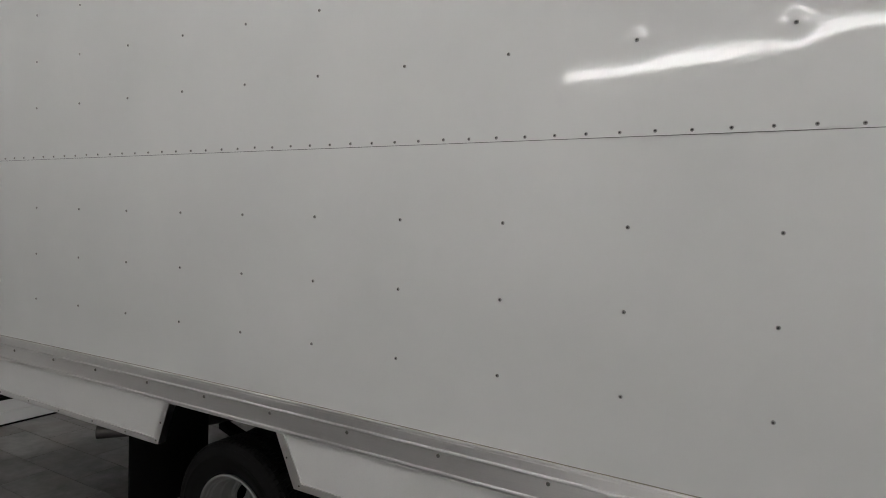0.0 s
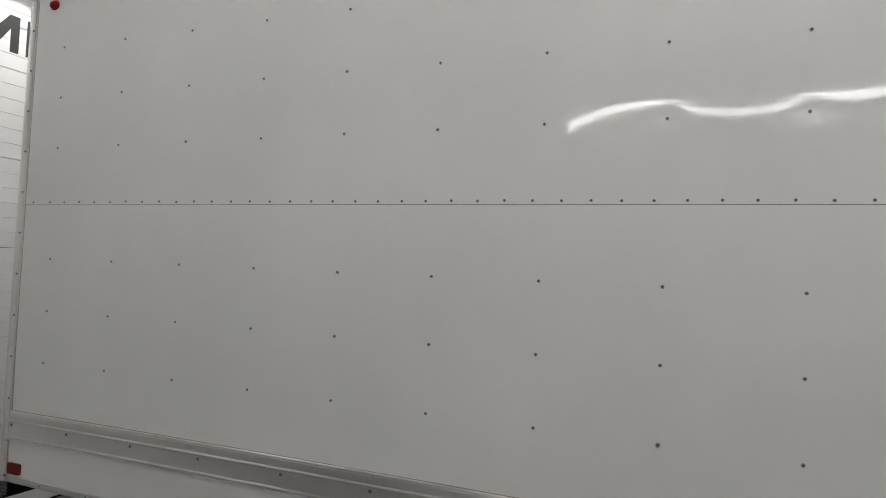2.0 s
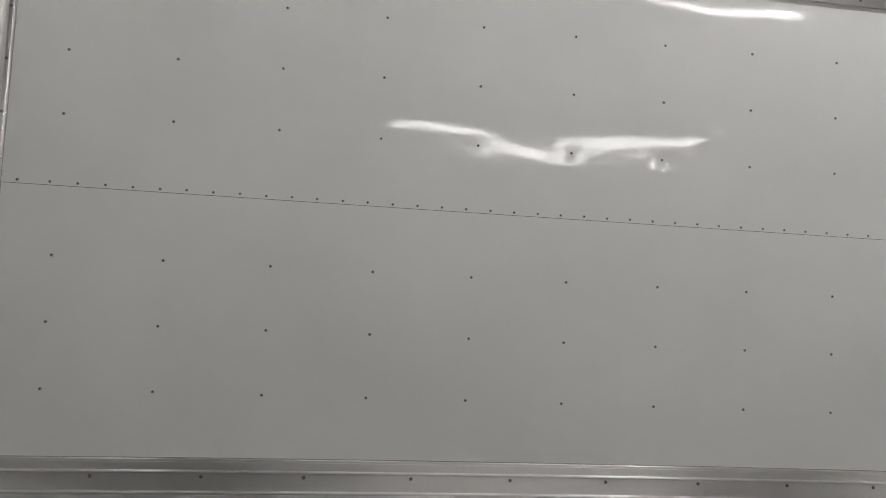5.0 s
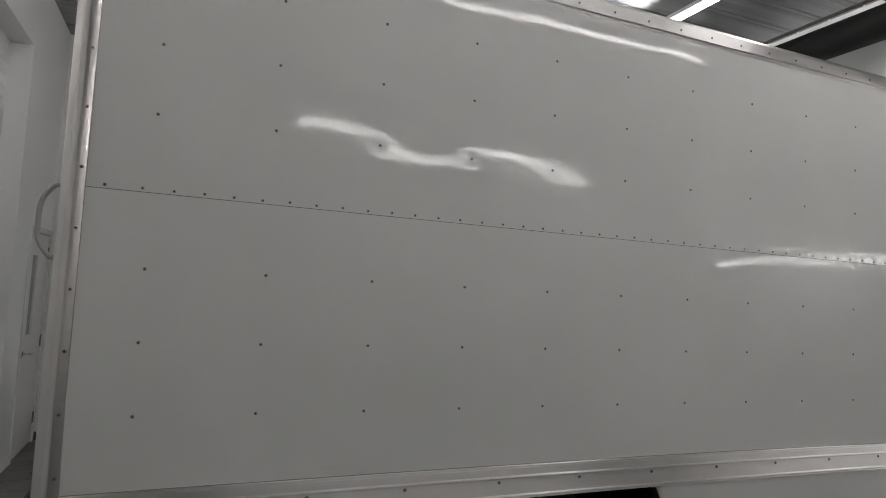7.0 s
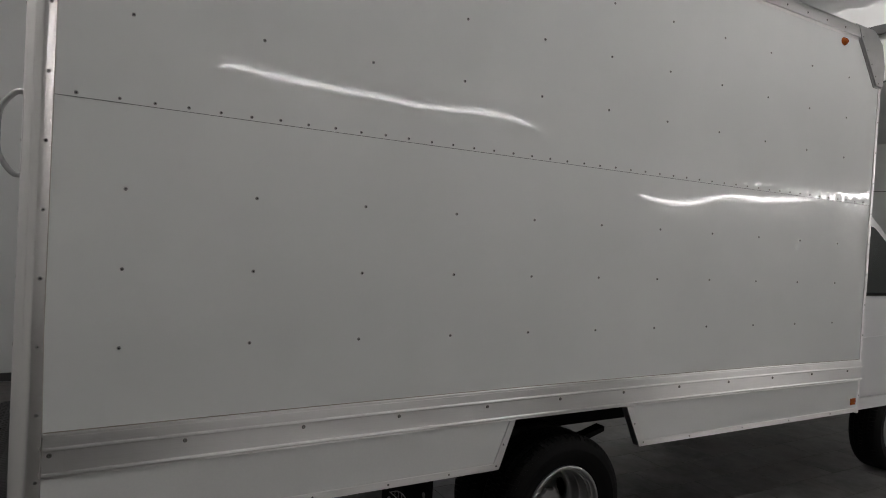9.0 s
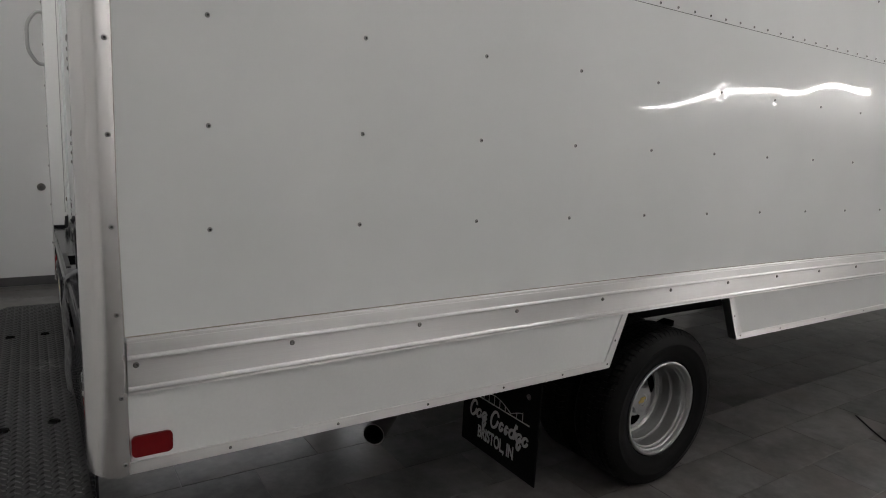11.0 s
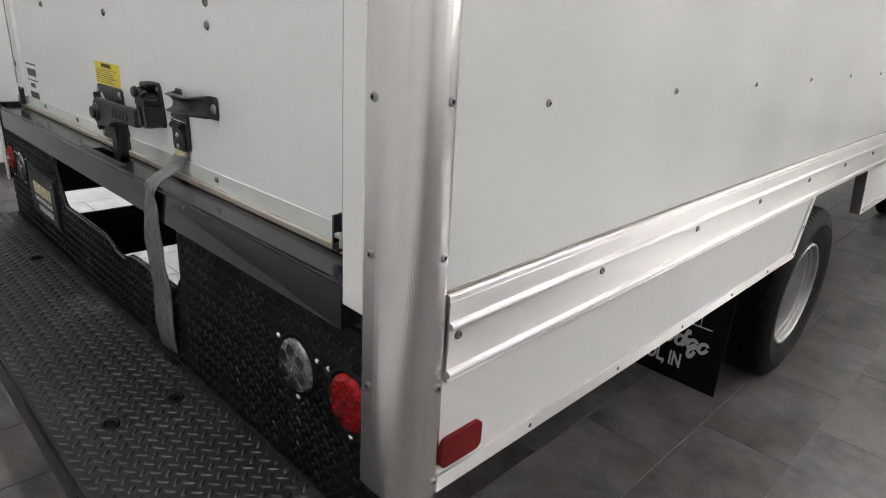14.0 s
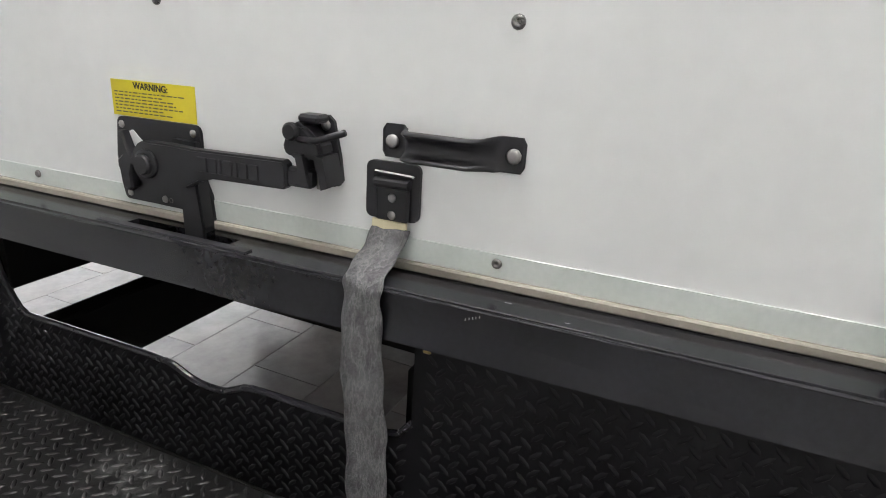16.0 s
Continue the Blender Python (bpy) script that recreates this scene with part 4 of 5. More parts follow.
sill = part("rear_sill", bm, BLACK, truck, "black painted steel rear sill with a latch pocket")
bm = bmesh.new()
box(bm, SX + 0.006, SX + 0.022, pk[0] - 0.05, pk[1] + 0.05, SZ1, SZ1 + 0.003, 0.001)
part("wear_strip", bm, BLACK_PART, sill, "scuffed wear strip")
for q in ((0.662, 0.0009), (0.667, 0.0007), (0.671, 0.001), (0.676, 0.0007), (0.681, 0.0009)):
    bm = bmesh.new()
    box(bm, SX - 0.0006, SX, q[0], q[0] + q[1], 0.9555 + 0.4 * (0.681 - q[0]), 0.9585 + 0.4 * (0.681 - q[0]))
    part("scratch", bm, STEEL_GREY, sill, "bright scratch in the paint")

for qx, qy, qw in ((-0.049, 0.634, 0.011), (-0.069, 0.553, 0.008)):
    bm = bmesh.new()
    box(bm, qx, qx + 0.0009, qy, qy + qw * 0.8, SZ1, SZ1 + 0.0004)
    part("scratch", bm, STEEL_GREY, sill, "bright scratch in the paint")

# black gussets that close the corners beside the sill
for ya, yb in ((0.05, 0.127), (W - 0.127, W - 0.05)):
    bm = bmesh.new()
    box(bm, -0.066, 0.02, ya, yb, 0.88, 0.951)
    part("corner_gusset", bm, BLACK, truck)

# frame under the box
bm = bmesh.new()
for yy in (0.77, W - 0.77):
    box(bm, -0.062, 6.6, yy - 0.03, yy + 0.03, 0.52, 0.675, 0.006)
for x in (0.08, 0.9, 2.95, 3.8, 4.5):
    box(bm, x - 0.03, x + 0.03, 0.1, W - 0.1, 0.80, 0.93)
box(bm, 0.0, L, 0.74, 0.80, 0.675, 0.80)
box(bm, -0.06, L, W - 0.74, W - 0.68, 0.752, 0.90)
box(bm, 1.3, L, W - 0.80, W - 0.74, 0.675, 0.752)
box(bm, 0.03, L, 0.03, W - 0.03, 0.93, 0.968)
part("chassis_frame", bm, UNDER, truck, "black underbody frame")
# unseen block, added to stop the glazing reflecting in the floor below
bm = bmesh.new()
prism(bm, rounded(2.62, 3.9, 0.30, 0.76, 0.05), 1.72, 2.26, "y")
part("fuel_tank", bm, UNDER, truck, "black block under the box that keeps daylight off the floor")
bm = bmesh.new()
prism(bm, [(0.0, 0.655), (1.69, 0.655), (1.77, 0.868), (0.0, 0.868)], W - 0.01, W + 0.006, "y")
part("skirt", bm, WHITE, truck, "white far skirt")
# mirrors the near front skirt, unseen; added to shut daylight out from underneath
bm = bmesh.new()
prism(bm, [(2.60, 0.655), (4.62, 0.652), (4.62, 0.868), (2.50, 0.868)], W - 0.01, W + 0.006, "y")
part("skirt", bm, WHITE, truck, "white far skirt")
bm = bmesh.new()
tube(bm, [(2.17, 0.32, 0.385), (2.17, W - 0.32, 0.385)], 0.06, 14)
lathe(bm, [(0, -0.16), (0.12, -0.13), (0.18, 0), (0.12, 0.13), (0, 0.16)], pose(2.17, W / 2, 0.385, 0, 90, 0), 16)
part("rear_axle", bm, UNDER, truck, "black rear axle")
for yy in (0.60, W - 0.60):
    bm = bmesh.new()
    prism(bm, [(1.45, 0.52), (1.8, 0.42), (2.17, 0.40), (2.55, 0.42), (2.9, 0.52), (2.9, 0.55), (2.55, 0.46), (2.17, 0.45), (1.8, 0.46), (1.45, 0.55)], yy - 0.035, yy + 0.035, "y")
    part("leaf_spring", bm, UNDER, truck)
bm = bmesh.new()
xp = smooth_path([(2.3, 1.05, 0.50), (1.7, 1.05, 0.50), (1.35, 0.98, 0.50), (1.12, 0.66, 0.475), (0.98, 0.43, 0.468), (0.87, 0.31, 0.464), (0.80, 0.24, 0.461)], 5)
tube(bm, xp, 0.040, 20, cap=False)
tube(bm, xp[::-1], 0.0365, 20, cap=False)
pipe = part("exhaust_pipe", bm, STEEL, truck, "dull steel exhaust pipe", smooth=True)
bm = bmesh.new()
lathe(bm, [(0.0365, 0), (0.040, 0.0)], Matrix.Translation(xp[-1]) @ (xp[-2] - xp[-1]).to_track_quat("Z", "Y").to_matrix().to_4x4(), 18)
part("tail_pipe_rim", bm, RIVET_SIDE, pipe, "dull cut end")


# wheels
def tyre_mesh(R=0.358, w=0.225):
    """Carcass of the tyre up to the floor of its grooves."""
    bm = bmesh.new()
    hw = w / 2
    half = [(0.218, 0.72), (0.224, 0.82), (0.229, 0.86), (0.233, 0.85), (0.258, 0.965), (0.283, 1.0), (0.297, 1.0), (0.300, 1.012), (0.304, 1.012), (0.307, 0.995), (0.328, 0.94), (0.343, 0.88), (0.352, 0.80), (R, 0.64)]
    prof = [(r, -hw * q) for r, q in half] + [(R, 0)] + [(r, hw * q) for r, q in half[::-1]]
    lathe(bm, prof, Matrix.Identity(4), 64, close=True)
    return mesh_of("tyre", bm, RUBBER, True)


def tread_mesh(w=0.225, R=0.366):
    """Staggered tread blocks: shoulder lugs wrapped over the edge and three ribs between the grooves."""
    bm = bmesh.new()
    hw = w / 2
    n = 78
    rows = [(s, [(0.340, 0.90), (0.357, 0.80), (R - 0.001, 0.68), (R, 0.47), (R - 0.010, 0.47), (0.335, 0.86)], 0.0122) for s in (-1, 1)]
    rows += [(1, [(R, c - 0.125), (R, c + 0.125), (R - 0.010, c + 0.135), (R - 0.010, c - 0.135)], 0.0128) for c in (-0.29, 0.0, 0.29)]
    for row, (s, pts, half) in enumerate(rows):
        for k in range(n):
            m = Matrix.Rotation(2 * math.pi * (k + 0.5 * (row % 2)) / n, 4, "Z")
            slant = 0.003 * (1 if row % 2 else -1)
            va = [bm.verts.new(m @ Vector((p[0], -half + slant * i, s * hw * p[1]))) for i, p in enumerate(pts)]
            vb = [bm.verts.new(m @ Vector((p[0], half + slant * i, s * hw * p[1]))) for i, p in enumerate(pts)]
            c = len(pts)
            fs = [bm.faces.new(va), bm.faces.new(vb[::-1])] + [bm.faces.new((va[i], vb[i], vb[(i + 1) % c], va[(i + 1) % c])) for i in range(c)]
            if s < 0:
                bmesh.ops.reverse_faces(bm, faces=fs)
    bmesh.ops.recalc_face_normals(bm, faces=bm.faces)
    return mesh_of("tread", bm, RUBBER)


TYRE_ME = tyre_mesh()
TREAD_ME = tread_mesh()


def rim_mesh():
    """Outer rear rim: deep dish, outward along +z."""
    bm = bmesh.new()
    prof = [(0.224, 0.088), (0.223, 0.096), (0.218, 0.0985), (0.212, 0.097), (0.209, 0.090), (0.2075, 0.078), (0.204, 0.074), (0.2005, 0.0735), (0.199, 0.064), (0.1965, 0.060), (0.192, 0.0585), (0.1905, 0.050), (0.189, 0.012), (0.1865, 0.004), (0.183, 0.001), (0.1815, -0.010), (0.180, -0.040), (0.176, -0.053), (0.170, -0.058), (0.166, -0.058), (0.160, -0.068)]
    back = [(0.160, -0.072), (0.178, -0.062), (0.191, -0.04), (0.20, 0.02), (0.202, 0.06), (0.21, 0.085)]
    lathe(bm, [(0.98 * r, h) for r, h in prof + back], Matrix.Identity(4), 72, close=True)
    return mesh_of("rim", bm, SILVER, False)


RIM_ME = rim_mesh()


def disc_mesh():
    """Wheel disc with three large rounded hand holes, as a fan of segments."""
    bm = bmesh.new()
    n = 72
    radii = [0.055, 0.086, 0.092, 0.100, 0.112, 0.126, 0.136, 0.142, 0.150, 0.158]
    hts = [-0.036, -0.041, -0.043, -0.046, -0.050, -0.055, -0.058, -0.060, -0.062, -0.066]
    wide = {1: 3, 2: 4, 3: 5, 4: 5, 5: 4, 6: 3}
    rings = [[bm.verts.new((r * math.cos(2 * math.pi * k / n), r * math.sin(2 * math.pi * k / n), h)) for k in range(n)] for r, h in zip(radii, hts)]
    for i in range(len(radii) - 1):
        for k in range(n):
            if abs((k + 12) % 24 - 12 - 1.5) < wide.get(i, 0):
                continue
            bm.faces.new((rings[i][k], rings[i][(k + 1) % n], rings[i + 1][(k + 1) % n], rings[i + 1][k]))
    bmesh.ops.solidify(bm, geom=bm.faces[:], thickness=0.006)
    return mesh_of("wheel_disc", bm, SILVER, True)


DISC_ME = disc_mesh()


def hub_mesh():
    bm = bmesh.new()
    n = 48
    for (ra, ha), (rb, hb) in zip([(0.062, -0.02), (0.062, 0.02), (0.056, 0.028), (0.030, 0.030)], [(0.062, 0.02), (0.056, 0.028), (0.030, 0.030), (0.028, 0.026)]):
        a = [bm.verts.new(((ra + (0.008 * max(0, math.cos(8 * 2 * math.pi * k / n)) if ra > 0.05 else 0)) * math.cos(2 * math.pi * k / n), (ra + (0.008 * max(0, math.cos(8 * 2 * math.pi * k / n)) if ra > 0.05 else 0)) * math.sin(2 * math.pi * k / n), ha)) for k in range(n)]
        b = [bm.verts.new(((rb + (0.008 * max(0, math.cos(8 * 2 * math.pi * k / n)) if rb > 0.05 else 0)) * math.cos(2 * math.pi * k / n), (rb + (0.008 * max(0, math.cos(8 * 2 * math.pi * k / n)) if rb > 0.05 else 0)) * math.sin(2 * math.pi * k / n), hb)) for k in range(n)]
        for k in range(n):
            bm.faces.new((a[k], a[(k + 1) % n], b[(k + 1) % n], b[k]))
        if hb == 0.026:
            bm.faces.new(b)
    bmesh.ops.remove_doubles(bm, verts=bm.verts, dist=1e-5)
    bmesh.ops.recalc_face_normals(bm, faces=bm.faces)
    return mesh_of("hub", bm, SILVER, False)


HUB_ME = hub_mesh()
emb = bmesh.new()
prism(emb, [(-0.024, -0.008), (-0.008, -0.008), (-0.008, -0.013), (0.008, -0.013), (0.010, -0.004), (0.024, -0.002), (0.022, 0.008), (0.008, 0.008), (0.008, 0.013), (-0.008, 0.013), (-0.010, 0.004), (-0.024, 0.002)], 0.026, 0.029, "z")
EMB_ME = mesh_of("hub_emblem", emb, GOLD)


def wheel(x, yo, side, dish):
    """Wheel whose outer sidewall lies at yo; side -1: it faces -y."""
    c = Matrix.Translation((x, yo - side * 0.1125, 0.367)) @ (TO_SIDE if side < 0 else pose(0, 0, 0, -90, 0, 0)) @ Matrix.Rotation(0.3, 4, "Z")
    w = piece("tyre", TYRE_ME, truck, c)
    tagged(w, "black ribbed truck tyre on a silver steel wheel")
    tagged(piece("tread", TREAD_ME, w, c), "ribbed tread blocks", kind="stuff")
    piece("rim", RIM_ME, w, c)
    d = c @ Matrix.Translation((0, 0, 0.0 if dish else 0.1))
    piece("wheel_disc", DISC_ME, w, d)
    hub = piece("hub_cap", HUB_ME, w, d @ Matrix.Translation((0, 0, -0.042)))
    piece("hub_emblem", EMB_ME, hub, d @ Matrix.Translation((0, 0, -0.0405)))


WX = 2.147
for side, yo in ((-1, 0.027), (1, W - 0.027)):
    wheel(WX, yo, side, True)
    wheel(WX, yo - side * 0.48, -side, True)
for side, yo in ((-1, 0.20), (1, W - 0.20)):
    wheel(5.72, yo, side, False)

# mud flaps behind the rear wheels
for far in (False, True):
    f = mirrored if far else (lambda v: v)
    ya, yb = sorted((f(0.04), f(0.53)))
    bm = bmesh.new()
    box(bm, 1.40, 1.407, ya, yb, 0.19, 0.72, 0.002)
    flap = part("mud_flap", bm, RUBBER, truck, "black rubber mud flap with white print")
    for d in (0.105, 0.47):
        piece("bolt", dome("flap_bolt", 0.012, 0.006, BOLT, True), flap, facing_rear(1.40, f(d), 0.54))
    face = Matrix.Translation((1.3995, f(0.292), 0.268)) @ pose(0, 0, 0, 90, 0, -90) @ Matrix.Diagonal((0.60, 1, 1, 1))
    lettering("lettering", "BRISTOL, IN", 0.076, face, PRINT_WHITE, flap, label="white printed capitals", bold=0.0022)
    # script wordmark and bridge emblem as plain strokes
    for word in (((0.020, 0.362, 0.020, 0.036), (0.062, 0.350, 0.014, 0.018), (0.100, 0.350, 0.014, 0.018), (0.106, 0.328, 0.009, 0.026)),
                 ((0.166, 0.364, 0.022, 0.038), (0.214, 0.350, 0.010, 0.018), (0.246, 0.350, 0.007, 0.018), (0.282, 0.350, 0.015, 0.018), (0.297, 0.366, 0.004, 0.032), (0.326, 0.350, 0.015, 0.018), (0.334, 0.326, 0.010, 0.026), (0.364, 0.350, 0.014, 0.018))):
        for u, zc, ru, rz in word:
            line = []
            for k in range(15):
                q = 0.5 + 2 * math.pi * k / 15
                z = zc + rz * math.sin(q)
                line.append((1.3993, f(0.475 - u - ru * math.cos(q) - 0.25 * (z - 0.338)), z))
            bm = bmesh.new()
            tube(bm, line, 0.0068, 5)
            for v in bm.verts:
                v.co.x = 1.3996 + (v.co.x - 1.3993) * 0.1
            part("print_stroke", bm, PRINT_WHITE, flap, "white looping brush stroke print")
    bm = bmesh.new()
    tube(bm, [(1.3995, f(0.44), 0.425), (1.3995, f(0.09), 0.425)], 0.003, 4)
    for k in range(9):
        q = 0.42 - 0.036 * k
        tube(bm, [(1.3995, f(q), 0.425), (1.3995, f(q), 0.432 + 0.034 * abs(math.cos((k - 3) * 0.52)))], 0.0018, 4)
    tube(bm, [(1.3995, f(0.42 - 0.018 * k), 0.432 + 0.034 * abs(math.cos((k * 0.5 - 3) * 0.52))) for k in range(17)], 0.0024, 4)
    part("print_bridge", bm, PRINT_WHITE, flap, "white line drawing of a bridge")
bm = bmesh.new()
for ya in (0.1, W - 0.72):
    box(bm, 1.39, 1.44, ya - 0.05, ya + 0.5, 0.72, 0.93)
part("flap_hanger", bm, UNDER, truck)

# ---- cab ----
bm = bmesh.new()
cabp = [(4.72, 0.66), (5.30, 0.64), (5.32, 0.80), (5.42, 0.86)] + arc(5.72, 0.40, 0.46, 130, 50, 6) + [(6.12, 0.66), (6.75, 0.60), (6.86, 0.70), (6.86, 1.10), (6.75, 1.24), (6.20, 1.30), (5.95, 1.36), (5.10, 1.96), (4.95, 2.04), (4.72, 2.08)]
prism(bm, cabp, 0.13, W - 0.13, "y")
bmesh.ops.bevel(bm, geom=[e for e in bm.edges if abs(e.verts[0].co.y - e.verts[1].co.y) < 1e-5 and max(v.co.z for v in e.verts) > 0.9], offset=0.07, segments=4, affect="EDGES")
part("cab_body", bm, CAB_PAINT, truck, "light silver-white van cab")
for far in (False, True):
    f = mirrored if far else (lambda v: v)
    def slab(name, pts, ya, yb, mat, label="", par=truck):
        bm = bmesh.new()
        a, b = sorted((f(ya), f(yb)))
        prism(bm, pts, a, b, "y")
        return part(name, bm, mat, par, label)
    door = slab("cab_door", [(4.80, 0.70), (5.36, 0.70), (5.42, 0.90), (5.78, 1.26), (5.82, 1.40), (5.20, 1.765), (4.95, 1.905), (4.80, 1.935)], 0.112, 0.14, CAB_PAINT, "silver-white cab door")
    slab("window", [(4.83, 1.43), (5.70, 1.43), (5.20, 1.745), (4.94, 1.889), (4.83, 1.912)], 0.107, 0.116, GLASS_DARK, "dark side window", door)
    slab("window_seal", [(4.82, 1.408), (5.74, 1.408), (5.70, 1.43), (4.82, 1.43)], 0.104, 0.118, RUBBER, "black window seal", door)
    slab("belt_line", [(4.80, 1.08), (5.62, 1.10), (5.60, 1.13), (4.80, 1.11)], 0.106, 0.116, CAB_PAINT, "pressed body line", door)
    slab("sill_step", [(4.76, 0.60), (5.28, 0.60), (5.26, 0.68), (4.76, 0.68)], 0.10, 0.2, CAB_PAINT)
    bm = bmesh.new()
    a, b = sorted((f(-0.02), f(0.05)))
    box(bm, 5.60, 5.72, a, b, 1.36, 1.66, 0.02, 2)
    tube(bm, [(5.66, f(0.05), 1.45), (5.66, f(0.125), 1.42)], 0.018, 8)
    part("wing_mirror", bm, BLACK_PART, truck, "black wing mirror")
bm = bmesh.new()
prism(bm, [(5.985, 1.37), (5.135, 1.97), (5.127, 1.958), (5.975, 1.36)], 0.25, W - 0.25, "y")
part("windscreen", bm, GLASS_DARK, truck, "dark windscreen")
bm = bmesh.new()
box(bm, 6.84, 6.95, 0.12, W - 0.12, 0.52, 0.72, 0.03, 2)
part("bumper", bm, CHROME, truck, "bright front bumper")
bm = bmesh.new()
box(bm, 6.83, 6.875, 0.55, W - 0.55, 0.80, 1.08, 0.01)
part("grille", bm, BLACK_PART, truck, "black grille")
for yy in (0.33, W - 0.33):
    bm = bmesh.new()
    box(bm, 6.82, 6.875, yy - 0.16, yy + 0.16, 0.84, 1.06, 0.015)
    part("headlight", bm, CLEAR_LENS, truck, "clear headlight")

# ---- step bumper and lamp panel ----
PX = -0.072                                     # face of the lamp panel
step_z = 0.535


def lug_field(bm, corners, pitch, size, rise):
    """Raised lens-shaped lugs, alternate rows turned, on a rectangle given by origin, two edge vectors and the normal."""
    o, u, v, nrm, inside = corners
    ul, vl = u.length, v.length
    ud, vd = u.normalized(), v.normalized()
    verts, faces = [], []
    i = 0
    r = 0
    a = pitch / 2
    while a < vl - size * 0.3:
        b = pitch / 2 + (pitch / 2 if r % 2 else 0)
        while b < ul - size * 0.3:
            if inside is None or inside(b, a):
                c = o + ud * b + vd * a
                s = 1 if r % 2 else -1
                d = (ud + vd * s).normalized()
                e = (vd - ud * s).normalized()
                k = len(verts)
                verts += [c - d * size, c - d * size * 0.45 + e * size * 0.29, c + d * size * 0.45 + e * size * 0.29, c + d * size, c + d * size * 0.45 - e * size * 0.29, c - d * size * 0.45 - e * size * 0.29,
                          c - d * size * 0.55 + nrm * rise, c + d * size * 0.55 + nrm * rise]
                faces += [(k, k + 1, k + 6), (k + 1, k + 2, k + 7, k + 6), (k + 2, k + 3, k + 7), (k + 3, k + 4, k + 7), (k + 4, k + 5, k + 6, k + 7), (k + 5, k, k + 6)]
            b += pitch
        a += pitch / 2
        r += 1
    return verts, faces


def lugs(name, fields, mat, parent):
    me = bpy.data.meshes.new(name)
    V, F = [], []
    for vs, fs in fields:
        k = len(V)
        V += [tuple(v) for v in vs]
        F += [tuple(i + k for i in f) for f in fs]
    me.from_pydata(V, [], F)
    me.materials.append(mat)
    for p in me.polygons:
        p.use_smooth = True
    bm = bmesh.new()
    bm.from_mesh(me)
    bmesh.ops.recalc_face_normals(bm, faces=bm.faces)
    bm.to_mesh(me)
    bm.free()
    ob = new(name, me)
    ob.parent = parent
    ob.matrix_parent_inverse = WORLD_OF[parent].inverted()
    WORLD_OF[ob] = Matrix.Identity(4)
    return tagged(ob, "raised diamond tread lugs", kind="stuff")


# step plate with chamfered outer corners and a turned-down front edge
XO = -0.385
out = [(PX, 0.0), (-0.30, 0.0), (XO, 0.10), (XO, W - 0.12), (-0.31, W), (PX, W)]
bm = bmesh.new()
prism(bm, out, step_z - 0.006, step_z, "z")
step = part("step_plate", bm, TREAD_DUSTY, truck, "black diamond tread step bumper")
bm = bmesh.new()
for p, q in (((-0.30, 0.0), (XO, 0.10)), ((XO, 0.10), (XO, W - 0.12)), ((XO, W - 0.12), (-0.31, W)), ((PX, 0.0), (-0.30, 0.0))):
    d = (Vector(q) - Vector(p)).normalized()
    nn = Vector((d.y, -d.x)) * 0.006
    prism(bm, [p, q, (q[0] - nn.x, q[1] - nn.y), (p[0] - nn.x, p[1] - nn.y)], step_z - 0.075, step_z - 0.006, "z")
part("step_edge", bm, TREAD, step, "turned-down black edge")
fld = lug_field(None, (Vector((XO, 0.0, step_z)), Vector((0, W, 0)), Vector((-XO + PX, 0, 0)), Vector((0, 0, 1)),
                       lambda b, a: a > 0.012 and b > 0.012 + max(0, 0.10 - a * 1.17) and b < W - 0.012 - max(0, 0.12 - a * 1.6)), 0.033, 0.014, 0.003)
lugs("tread_pattern", [fld], TREAD_DUSTY, step)
for x, y in ((-0.286, 1.757), (-0.152, 1.757), (-0.282, 0.648), (-0.146, 0.656)):
    # closed disc, no hole is cut; its dark inside is put into the colour
    bm = bmesh.new()
    lathe(bm, [(0, 0.0035), (0.010, 0.0035), (0.013, 0.006), (0.016, 0.0055), (0.019, 0.0)], Matrix.Translation((x, y, step_z)), 14)
    part("drain_hole", bm, PITCH_BLACK, step, "black disc with a raised rim in place of a hole")
# brackets below the step
bm = bmesh.new()
for yy in (0.55, 0.70, 1.70, 1.85):
    box(bm, -0.33, -0.06, yy - 0.006, yy + 0.006, 0.43, step_z - 0.006)
box(bm, -0.33, -0.25, 0.15, W - 0.15, 0.46, step_z - 0.008)
part("step_bracket", bm, UNDER, truck)


OY0, OY1 = 0.756, 1.688
def low_edge(y):
    """Upper edge of the plate below the opening: level, with one shallow dip, and swept up at the far end."""
    z = 0.735
    z -= 0.026 / (1 + math.exp(-(y - 1.085) * 90)) / (1 + math.exp((y - 1.20) * 70))
    if y > 1.60:
        z += 0.165 * ((y - 1.60) / 0.088) ** 2.6
    if y < 0.79:
        z += 0.03 * ((0.79 - y) / 0.034) ** 2
    return min(z, SZ0)


low = [(OY0 + (OY1 - OY0) * k / 48, low_edge(OY0 + (OY1 - OY0) * k / 48)) for k in range(49)]
bm = bmesh.new()
# three plates butted together: near wing, low middle, far wing
prism(bm, [(0.045, step_z), (OY0, step_z), (OY0, SZ0), (0.045, SZ0)], PX, PX + 0.006, "x")
near_wing = part("lamp_panel", bm, TREAD, truck, "black diamond tread lamp panel")
bm = bmesh.new()
prism(bm, [(OY1, step_z), (W - 0.045, step_z), (W - 0.045, SZ0), (OY1, SZ0)], PX, PX + 0.006, "x")
far_wing = part("lamp_panel", bm, TREAD, truck, "black diamond tread lamp panel with a number plate")
bm = bmesh.new()
prism(bm, [(OY0, step_z)] + [(OY1, step_z)] + low[::-1], PX, PX + 0.006, "x")
mid = part("low_panel", bm, TREAD, truck, "low black diamond tread panel with a wavy top edge")
